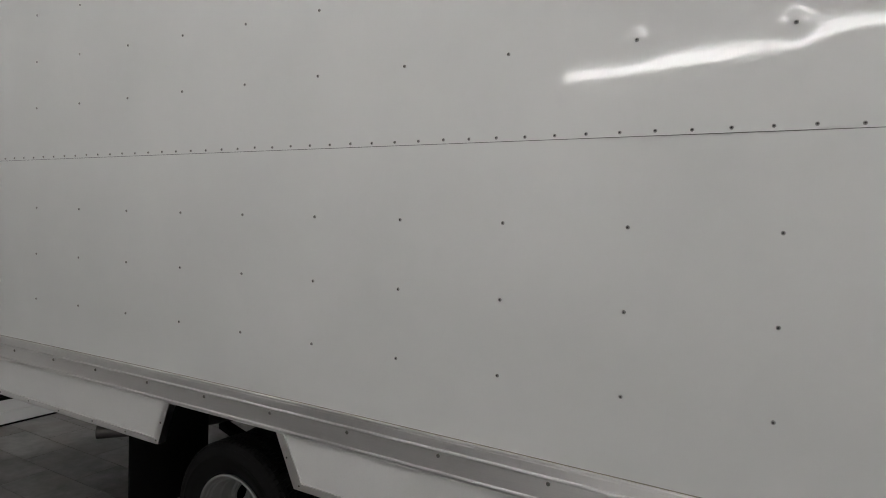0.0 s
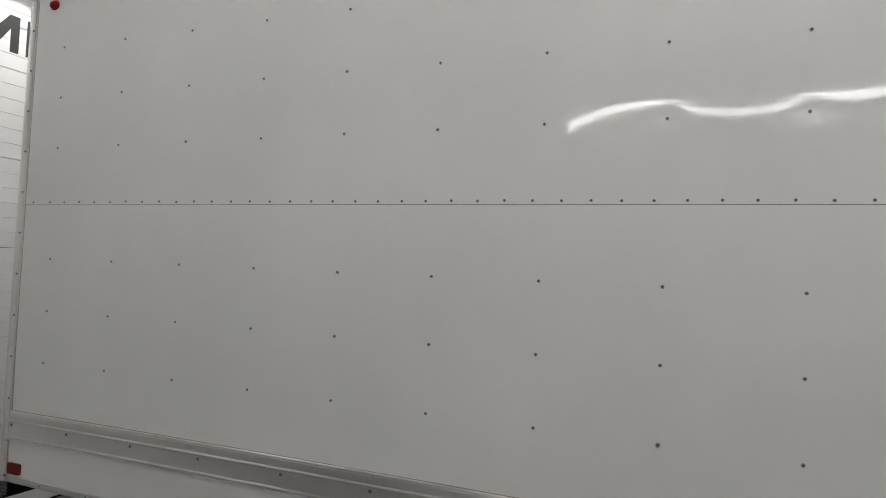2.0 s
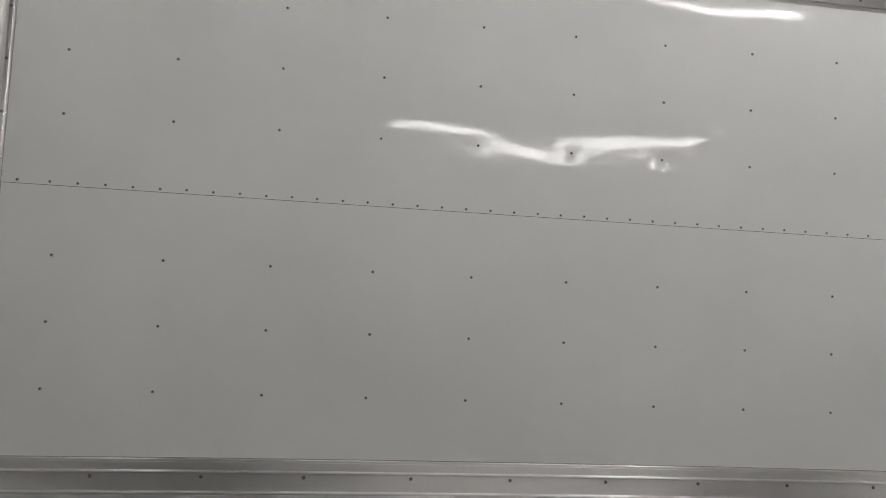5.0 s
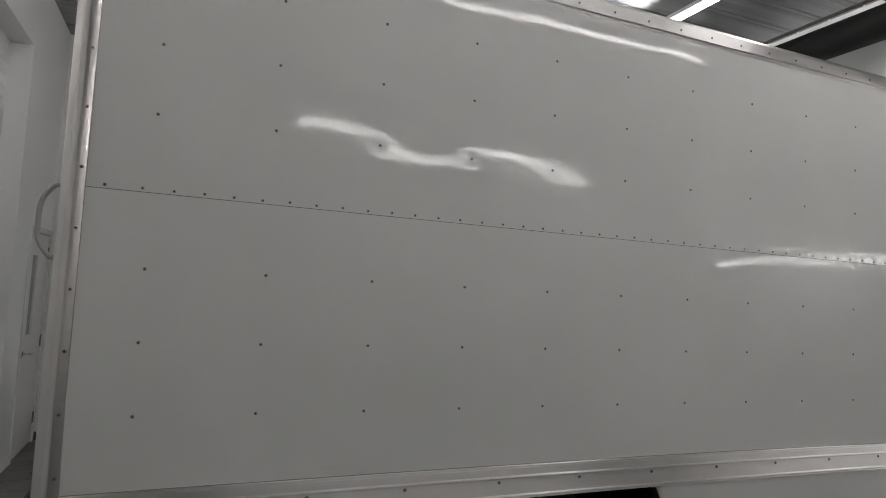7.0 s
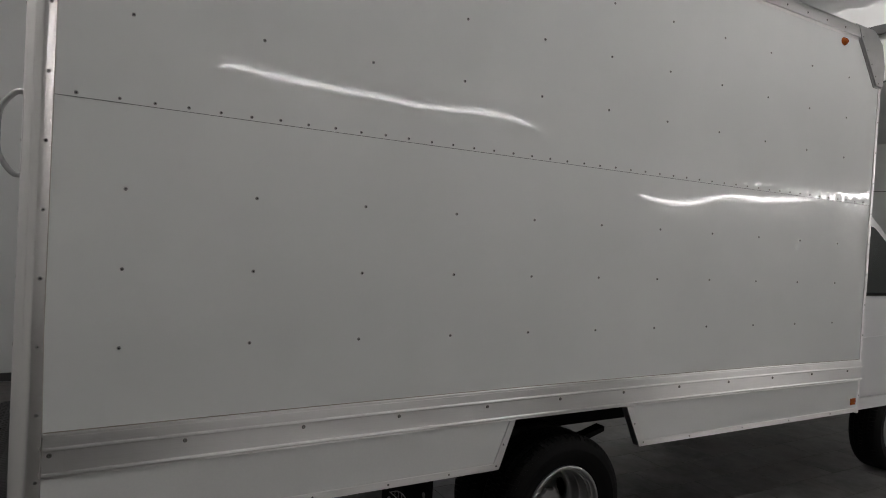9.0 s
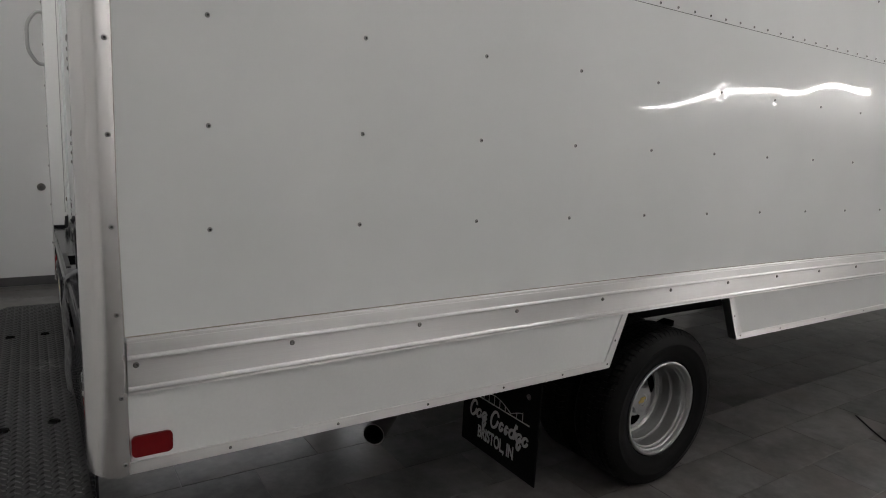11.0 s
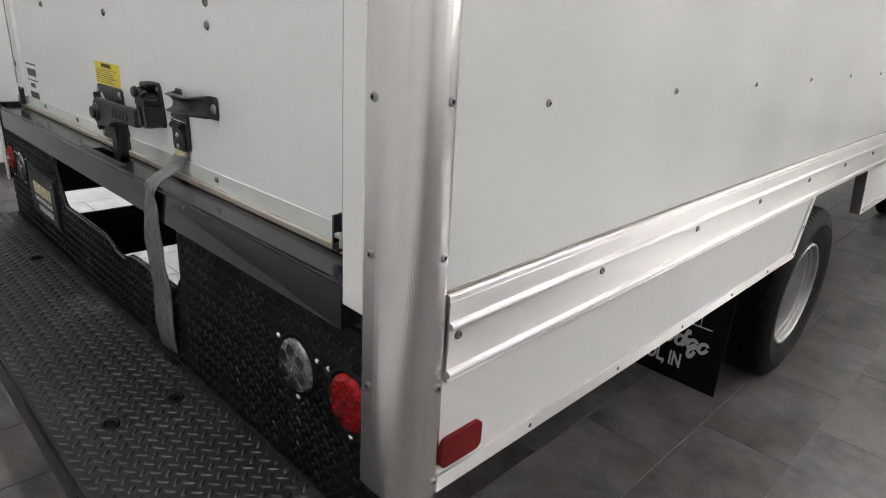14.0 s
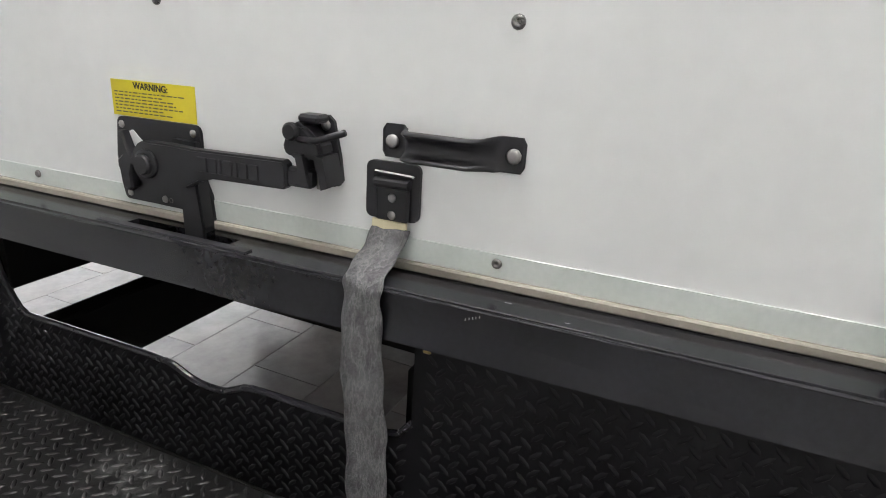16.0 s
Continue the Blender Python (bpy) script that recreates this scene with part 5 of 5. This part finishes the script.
bm = bmesh.new()
tube(bm, [(PX + 0.003, y, z) for y, z in low], 0.006, 8)
part("edge_bead", bm, BLACK, mid, "rounded black edge bead")
bm = bmesh.new()
box(bm, PX + 0.007, PX + 0.12, OY0 - 0.012, OY0, 0.60, SZ0, 0.002)
part("opening_cheek", bm, BLACK, truck)
bm = bmesh.new()
box(bm, PX - 0.004, PX, 0.731, 0.743, 0.887, 0.892, 0.0015)
part("amber_reflector", bm, GOLD, near_wing, "tiny amber reflector under the sill")
LAMPS = [(0.272, 0.768), (0.118, 0.768), (W - 0.272, 0.776), (W - 0.118, 0.778)]


def clear_of_lamps(y0):
    def test(b, a):
        y, z = y0 + b, step_z + a
        if any((y - q[0]) ** 2 + (z - q[1]) ** 2 < 0.064 ** 2 for q in LAMPS):
            return False
        if 1.70 < y < 2.03 and 0.63 < z < 0.81:
            return False
        if OY0 < y < OY1:
            return z < low_edge(y) - 0.014
        return z < SZ0 - 0.008
    return test


nr = Vector((-1, 0, 0))
lugs("tread_pattern", [lug_field(None, (Vector((PX, 0.045, step_z)), Vector((0, OY0 - 0.055, 0)), Vector((0, 0, SZ0 - step_z)), nr, clear_of_lamps(0.045)), 0.0285, 0.0125, 0.0038)], TREAD, near_wing)
lugs("tread_pattern", [lug_field(None, (Vector((PX, OY0, step_z)), Vector((0, OY1 - OY0, 0)), Vector((0, 0, SZ0 - step_z)), nr, clear_of_lamps(OY0)), 0.0285, 0.0125, 0.0038)], TREAD, mid)
lugs("tread_pattern", [lug_field(None, (Vector((PX, OY1 + 0.01, step_z)), Vector((0, W - 0.06 - OY1, 0)), Vector((0, 0, SZ0 - step_z)), nr, clear_of_lamps(OY1 + 0.01)), 0.0285, 0.0125, 0.0038)], TREAD, far_wing)
bm = bmesh.new()
tube(bm, [(PX - 0.001, 0.03, step_z + 0.001), (PX - 0.001, W - 0.03, step_z + 0.001)], 0.0035, 6)
part("weld_seam", bm, UNDER, truck, "worn bright seam along the step")

def optic(mat):
    bm = bmesh.new()
    lathe(bm, [(0.012, 0), (0.0105, 0.002), (0.0085, 0.0005), (0.004, 0.0025), (0, 0.003)], Matrix.Identity(4), 14)
    return mesh_of("lens_ring", bm, mat, True)


OPTIC_RED, OPTIC_CLEAR = optic(RED_LENS), optic(STEEL)
for i, (ly, lz) in enumerate(LAMPS):
    red = i in (1, 3)
    wing = near_wing if i < 2 else far_wing
    bm = bmesh.new()
    lathe(bm, [(0.060, -0.001), (0.060, 0.003), (0.054, 0.005), (0.051, 0.002)], facing_rear(PX, ly, lz), 32)
    part("lamp_gasket", bm, RUBBER, wing, "black rubber grommet", smooth=True)
    bm = bmesh.new()
    prof = [(0.051, 0.0), (0.050, 0.006), (0.046, 0.010), (0.03, 0.012), (0, 0.013)]
    lathe(bm, prof, facing_rear(PX, ly, lz), 32)
    part("tail_lamp" if red else "reversing_lamp", bm, RED_LENS if red else CLEAR_LENS, wing, "round red tail lamp" if red else "round clear reversing lamp", smooth=True)
    for k in range(6):
        a = 2 * math.pi * k / 6 + 0.4
        piece("lens_ring", OPTIC_RED if red else OPTIC_CLEAR, wing, facing_rear(PX - 0.0115, ly + 0.031 * math.cos(a), lz + 0.031 * math.sin(a)))
    for k, a in enumerate((70, 190, 310)):
        piece("screw", dome("lamp_screw", 0.0065, 0.004, CHROME), wing, facing_rear(PX, ly + 0.070 * math.cos(radians(a - 40)), lz + 0.066 * math.sin(radians(a - 40))))

# number plate holder with plain print
bm = bmesh.new()
prism(bm, rounded(1.705, 2.02, 0.638, 0.80, 0.008), PX - 0.010, PX - 0.002, "x")
part("number_plate", bm, BLACK_PART, far_wing, "black number plate panel with pale print")
for a, b, z0, z1, mt in ((1.76, 1.95, 0.715, 0.755, CREAM), (1.76, 1.95, 0.69, 0.703, PRINT_WHITE), (1.76, 1.92, 0.655, 0.675, PRINT_WHITE)):
    k = a
    while k < b:
        bm = bmesh.new()
        box(bm, PX - 0.0106, PX - 0.0098, k, k + 0.022, z0, z1)
        part("print_bar", bm, mt, far_wing, "pale printed bar")
        k += 0.03
for yy in (1.735, 1.99):
    piece("screw", dome("plate_screw", 0.006, 0.003, BOLT), far_wing, facing_rear(PX - 0.010, yy, 0.775))

# ---- door hardware ----
HX = DX - 0.0005


def flat(bm, pts, x0, x1):
    return prism(bm, pts, x0, x1, "x")


# warning label
bm = bmesh.new()
flat(bm, [(1.190, 1.143), (1.375, 1.143), (1.375, 1.2015), (1.190, 1.2015)], HX - 0.0008, HX)
lab = part("warning_label", bm, YELLOW, truck, "yellow warning label with black print")
lettering("lettering", "WARNING:", 0.0150, Matrix.Translation((HX - 0.0012, 1.285, 1.1925)) @ pose(0, 0, 0, 90, 0, -90), INK, lab, 0.0003, "black printed heading", bold=0.0003)
for k in range(7):
    z = 1.182 - 0.0054 * k
    y = 1.368
    while y > 1.222 + 0.012 * ((k * 7) % 4):
        w = random.uniform(0.004, 0.013)
        bm = bmesh.new()
        box(bm, HX - 0.0012, HX - 0.0007, y - w, y, z - 0.0010, z + 0.0010)
        part("print_bar", bm, INK_GREY, lab)
        y -= w + 0.003

# rotary latch: back plate with a slot, hook, lever arm
bm = bmesh.new()
flat(bm, arc(1.352, 1.130, 0.012, 0, 90, 4) + arc(1.192, 1.130, 0.012, 90, 180, 4) + [(1.178, 1.06), (1.165, 1.03), (1.160, 0.985), (1.165, 0.96), (1.212, 0.96), (1.216, 0.998), (1.30, 0.999)] + arc(1.352, 1.011, 0.012, 270, 330, 3) + [(1.368, 1.03), (1.372, 1.075)], HX - 0.006, HX)
latch = part("door_latch", bm, BLACK_PART, truck, "black powder-coated door latch with a long lever")
for y, z in ((1.353, 1.129), (1.194, 1.129), (1.349, 1.011), (1.268, 1.010)):
    piece("rivet", dome("latch_rivet", 0.0065, 0.0035, RIVET_HEAD), latch, facing_rear(HX - 0.006, y, z))
bm = bmesh.new()
flat(bm, [(1.205, 1.06), (1.168, 1.06), (1.158, 0.985), (1.160, 0.945), (1.170, 0.935), (1.196, 0.935), (1.202, 0.96)], HX - 0.034, HX - 0.007)
bmesh.ops.bevel(bm, geom=bm.edges[:], offset=0.003, segments=2, affect="EDGES")
part("hook", bm, BLACK_PART, latch, "black steel hook reaching into the sill")
bm = bmesh.new()
flat(bm, [(1.256 + 0.036 * math.cos(radians(a)), 1.080 + 0.036 * math.sin(radians(a))) for a in range(-80, 101, 15)] + [(1.211, 1.116), (1.159, 1.114), (0.990, 1.1175), (0.984, 1.112), (0.984, 1.080), (0.990, 1.075), (1.122, 1.072), (1.150, 1.064), (1.178, 1.050), (1.218, 1.047)], HX - 0.046, HX - 0.030)
bmesh.ops.bevel(bm, geom=[e for e in bm.edges if all(v.co.x < HX - 0.04 for v in e.verts)], offset=0.003, segments=2, affect="EDGES")
part("lever_arm", bm, BLACK_PART, latch, "black cast lever arm")
bm = bmesh.new()
box(bm, HX - 0.032, HX - 0.006, 1.235, 1.277, 1.06, 1.10, 0.004)
part("lever_boss", bm, BLACK_PART, latch)
for y0, wd in ((1.150, 0.021), (1.126, 0.016), (1.107, 0.006), (1.097, 0.016), (1.077, 0.006), (1.067, 0.015), (1.048, 0.016)):
    bm = bmesh.new()
    box(bm, HX - 0.0485, HX - 0.0455, y0 - wd, y0, 1.082, 1.105, 0.001)
    part("embossed_bar", bm, BLACK_PART, latch)
bm = bmesh.new()
lathe(bm, [(0.0235, 0), (0.0235, 0.004), (0.0195, 0.006), (0.0165, 0.006), (0.0165, 0.011), (0.0145, 0.014), (0, 0.0145)], facing_rear(HX - 0.046, 1.256, 1.080), 24)
part("pivot", bm, BLACK_PART, latch, "stepped black pivot bolt")
bm = bmesh.new()
flat(bm, [(1.342, 1.122), (1.334, 1.122), (1.322, 1.092), (1.316, 1.082), (1.298, 1.082), (1.298, 1.070), (1.316, 1.066), (1.322, 1.050), (1.320, 1.028), (1.330, 1.020), (1.342, 1.026), (1.336, 1.048), (1.350, 1.058), (1.350, 1.072), (1.338, 1.082), (1.334, 1.094)], HX - 0.026, HX - 0.010)
bmesh.ops.bevel(bm, geom=[e for e in bm.edges if all(v.co.x < HX - 0.025 for v in e.verts)], offset=0.003, segments=1, affect="EDGES")
part("release_pawl", bm, BLACK_PART, latch, "small black release pawl")
bm = bmesh.new()
flat(bm, [(1.338, 1.118), (1.328, 1.122), (1.296, 1.096), (1.300, 1.078), (1.316, 1.072)], HX - 0.0068, HX - 0.006)
part("slot", bm, DOOR_WHITE, latch, "opening that shows the white door")
bm = bmesh.new()
flat(bm, [(1.180, 1.108), (1.232, 1.112), (1.228, 1.119), (1.182, 1.117)], HX - 0.016, HX - 0.006)
part("stop_tab", bm, BLACK_PART, latch)

# spring keeper for the lever
bm = bmesh.new()
flat(bm, [(0.980, 1.172), (0.972, 1.181), (0.938, 1.182), (0.929, 1.174), (0.918, 1.122), (0.914, 1.090), (0.920, 1.082), (0.950, 1.080), (0.962, 1.10)], HX - 0.006, HX)
keep = part("lever_keeper", bm, BLACK_PART, truck, "black spring keeper for the latch lever")
piece("rivet", dome("keeper_rivet", 0.008, 0.004, RIVET_HEAD), keep, facing_rear(HX - 0.006, 0.942, 1.168))
bm = bmesh.new()
flat(bm, [(0.996, 1.132), (0.988, 1.158), (0.976, 1.174), (0.958, 1.170), (0.930, 1.148), (0.926, 1.128), (0.955, 1.120), (0.982, 1.122)], HX - 0.040, HX - 0.006)
bmesh.ops.bevel(bm, geom=bm.edges[:], offset=0.005, segments=2, affect="EDGES")
part("catch_body", bm, BLACK_PART, keep)
bm = bmesh.new()
box(bm, HX - 0.034, HX - 0.006, 0.935, 0.972, 1.172, 1.184, 0.004)
part("catch_top", bm, BLACK_PART, keep)
for ya, yb in ((0.952, 0.964), (0.918, 0.930)):
    bm = bmesh.new()
    flat(bm, [(yb + 0.004, 1.13), (ya + 0.004, 1.13), (ya - 0.006, 1.088), (yb - 0.006, 1.083)], HX - 0.046, HX - 0.006)
    part("guide", bm, BLACK_PART, keep)
bm = bmesh.new()
flat(bm, [(0.958, 1.128), (0.926, 1.128), (0.916, 1.085), (0.948, 1.082)], HX - 0.022, HX - 0.006)
part("guide_back", bm, BLACK_PART, keep)
bm = bmesh.new()
lathe(bm, [(0.008, 0.0), (0.008, 0.02), (0, 0.022)], pose(HX - 0.030, 0.932, 1.082, 0, 0, 0), 10)
part("spring_pin", bm, BOLT, keep)
bm = bmesh.new()
tube(bm, [(HX - 0.040, 0.966, 1.150), (HX - 0.046, 0.93, 1.152), (HX - 0.054, 0.880, 1.169)], 0.0048, 8)
part("thumb_lever", bm, BLACK_PART, keep, smooth=True)
bm = bmesh.new()
lathe(bm, [(0.013, 0), (0.013, 0.006), (0.010, 0.009), (0, 0.009)], facing_rear(HX - 0.040, 0.975, 1.160), 18)
part("pivot", bm, BLACK_PART, keep)
bm = bmesh.new()
box(bm, HX - 0.040, HX - 0.022, 0.945, 0.992, 1.080, 1.108, 0.004)
part("lever_tongue", bm, BLACK_PART, keep)

# bow handle, pressed into a shallow channel with rolled rims
HANDLE_SECTION = [(1.0, 0.9), (0.98, 0.35), (0.9, 0.03), (0.8, 0.03), (0.7, 0.3), (0.5, 0.75), (0.2, 1.0), (-0.15, 1.0), (-0.45, 0.85), (-0.6, 0.45), (-0.72, 0.1), (-0.85, 0.0), (-0.95, 0.25), (-1.0, 0.9)]
bm = bmesh.new()
path = [(HX - 0.002, 0.852), (HX - 0.002, 0.847), (HX - 0.002, 0.822), (HX - 0.010, 0.813), (HX - 0.038, 0.806), (HX - 0.046, 0.797), (HX - 0.048, 0.712), (HX - 0.041, 0.701), (HX - 0.012, 0.686), (HX - 0.002, 0.680), (HX - 0.002, 0.653), (HX - 0.002, 0.648)]
path = [Vector((p[0], p[1], 0)) for p in path]
rows = []
for i, p in enumerate(path):
    mid_f = 1 if 4 <= i <= 7 else 0
    h = 0.023 if not mid_f else 0.020
    if i in (0, 11):
        h = 0.015
    curl = 0.016 if mid_f else 0.0
    c = 1.157
    rows.append([Vector((p.x + curl * dip, p.y, c + h * f)) for f, dip in HANDLE_SECTION])
V = [[bm.verts.new(v) for v in r] for r in rows]
for a, b in zip(V, V[1:]):
    for k in range(len(a) - 1):
        bm.faces.new((a[k], a[k + 1], b[k + 1], b[k]))
bmesh.ops.recalc_face_normals(bm, faces=bm.faces)
bmesh.ops.solidify(bm, geom=bm.faces[:], thickness=0.003)
hnd = part("pull_handle", bm, BLACK_PART, truck, "black pressed steel pull handle", smooth=True)
for y in (0.836, 0.663):
    piece("rivet", dome("handle_rivet", 0.0102, 0.004, RIVET_HEAD), hnd, facing_rear(HX - 0.004, y, 1.156))

# strap plate and pull strap
bm = bmesh.new()
flat(bm, rounded(0.790, 0.874, 1.046, 1.128, 0.010), HX - 0.006, HX)
sp = part("strap_plate", bm, BLACK_PART, truck, "black strap anchor plate")
bm = bmesh.new()
box(bm, HX - 0.014, HX - 0.006, 0.803, 0.855, 1.046, 1.098, 0.003)
tube(bm, [(HX - 0.012, 0.803, 1.100), (HX - 0.012, 0.856, 1.100)], 0.008, 10)
part("strap_roller", bm, BLACK_PART, sp)
bm = bmesh.new()
tube(bm, [(HX - 0.006, 0.797, 1.111), (HX - 0.016, 0.797, 1.114), (HX - 0.016, 0.854, 1.116), (HX - 0.006, 0.854, 1.116)], 0.0024, 6)
part("strap_bail", bm, CHROME, sp, "bright wire bail")
for z in (1.080, 1.055):
    piece("rivet", dome("strap_rivet", 0.0065, 0.0035, RIVET_HEAD), sp, facing_rear(HX - 0.014, 0.828, z))
bm = bmesh.new()
box(bm, HX - 0.011, HX - 0.005, 0.806, 0.862, 1.030, 1.046, 0.002)
part("strap_loop", bm, CREAM, truck, "frayed cream webbing end")


def ribbon(bm, line, width, wob):
    pts = smooth_path(line, 7)
    prev = None
    for i, p in enumerate(pts):
        tw = wob * math.sin(i * 0.33) + 0.5 * wob * math.sin(i * 0.81 + 1)
        half = width / 2 * (1 + 0.05 * math.sin(i * 0.7))
        side = Vector((0.25 * math.sin(tw) - 0.26 * min(1, max(0, (0.95 - p.z) / 0.12)), math.cos(tw), 0.12 * math.sin(tw * 2))) * half
        fold = Vector((-0.0035 * math.sin(i * 0.9), 0, 0))
        row = [bm.verts.new(p - side), bm.verts.new(p - side * 0.35 + fold), bm.verts.new(p + side * 0.35 - fold * 0.6), bm.verts.new(p + side)]
        if prev:
            for k in range(3):
                bm.faces.new((prev[k], prev[k + 1], row[k + 1], row[k]))
        prev = row
    bmesh.ops.recalc_face_normals(bm, faces=bm.faces)
    bmesh.ops.solidify(bm, geom=bm.faces[:], thickness=0.0025)


bm = bmesh.new()
ribbon(bm, [(HX - 0.010, 0.830, 1.036), (HX - 0.030, 0.834, 1.008), (-0.070, 0.834, 0.990), (-0.090, 0.832, 0.972), (-0.0935, 0.829, 0.93), (-0.098, 0.826, 0.87), (-0.097, 0.822, 0.80), (-0.093, 0.818, 0.73), (-0.096, 0.815, 0.65), (-0.093, 0.811, 0.575)], 0.060, 0.14)
part("pull_strap", bm, STRAP, truck, "worn grey webbing pull strap hanging over the sill", smooth=True)

# stickers at the far edge of the door
bm = bmesh.new()
flat(bm, [(2.0, 1.01), (2.15, 1.01), (2.15, 1.148), (2.0, 1.148)], HX - 0.0006, HX)
stk = part("maker_sticker", bm, DOOR_WHITE, truck, "white sticker with black print")
for a, b, z0, z1 in ((2.01, 2.14, 1.138, 1.143), (2.02, 2.13, 1.10, 1.125), (2.01, 2.14, 1.083, 1.087), (2.05, 2.11, 1.06, 1.075), (2.02, 2.13, 1.02, 1.045)):
    bm = bmesh.new()
    box(bm, HX - 0.001, HX - 0.0005, a, b, z0, z1)
    part("print_bar", bm, INK, stk)

# the rear bumper and door hardware sit slightly out of level
LEAN = ("rear_sill", "lamp_panel", "low_panel", "step_plate", "step_bracket", "weld_seam", "opening_cheek", "bottom_band", "bottom_seal", "warning_label", "door_latch",
        "lever_keeper", "pull_handle", "strap_plate", "strap_loop", "pull_strap", "cable_bracket", "maker_sticker")
done = set()
for ob in list(truck.children):
    if ob.name.split(".")[0] in LEAN:
        for o in (ob, *ob.children_recursive):
            if WORLD_OF[o] == Matrix.Identity(4):
                if o.data.name not in done:
                    done.add(o.data.name)
                    for v in o.data.vertices:
                        v.co.z -= 0.022 * (v.co.y - 0.6)
            else:
                o.location.z -= 0.022 * (o.location.y - 0.6)

# ---- floor tiles ----
TX, TY, GAP = 0.6096, 0.3048, 0.0032


def tile_mesh():
    bm = bmesh.new()
    box(bm, GAP / 2, TX - GAP / 2, GAP / 2, TY - GAP / 2, -0.010, 0.0)
    es = [e for e in bm.edges if all(v.co.z > -0.001 for v in e.verts)]
    bmesh.ops.bevel(bm, geom=es, offset=0.0005, segments=1, affect="EDGES")
    return mesh_of("tile", bm, TILE)


TILE_ME = tile_mesh()
V, F = [], []
count = 0
j0 = int((YS - 0.09) / TY) - 1
for j in range(j0, 20):
    y = 0.09 + TY * j
    if y + TY < YS or y > YN:
        continue
    off = 1.215 + (0.0 if j % 2 == 0 else TX / 2)
    for i in range(-5, 20):
        x = off + TX * i
        if x + TX < XW - 0.2 or x > XE:
            continue
        near = -1.3 < x < 5.0 and -0.95 < y < 2.2 and count < 300
        if near:
            piece("tile", TILE_ME, floor, Matrix.Translation((x, y, 0)))
            count += 1
        else:
            k = len(V)
            g = GAP / 2
            V += [(x + a, y + b, c) for c in (-0.01, 0.0) for a, b in ((g, g), (TX - g, g), (TX - g, TY - g), (g, TY - g))]
            F += [(k + 4, k + 5, k + 6, k + 7), (k, k + 1, k + 5, k + 4), (k + 1, k + 2, k + 6, k + 5), (k + 2, k + 3, k + 7, k + 6), (k + 3, k, k + 4, k + 7)]
me = bpy.data.meshes.new("floor_tiles")
me.from_pydata(V, [], F)
me.materials.append(TILE)
ft = new("floor_tiles", me)
ft.parent = floor
tagged(ft, "dark grey porcelain tiles", kind="stuff")
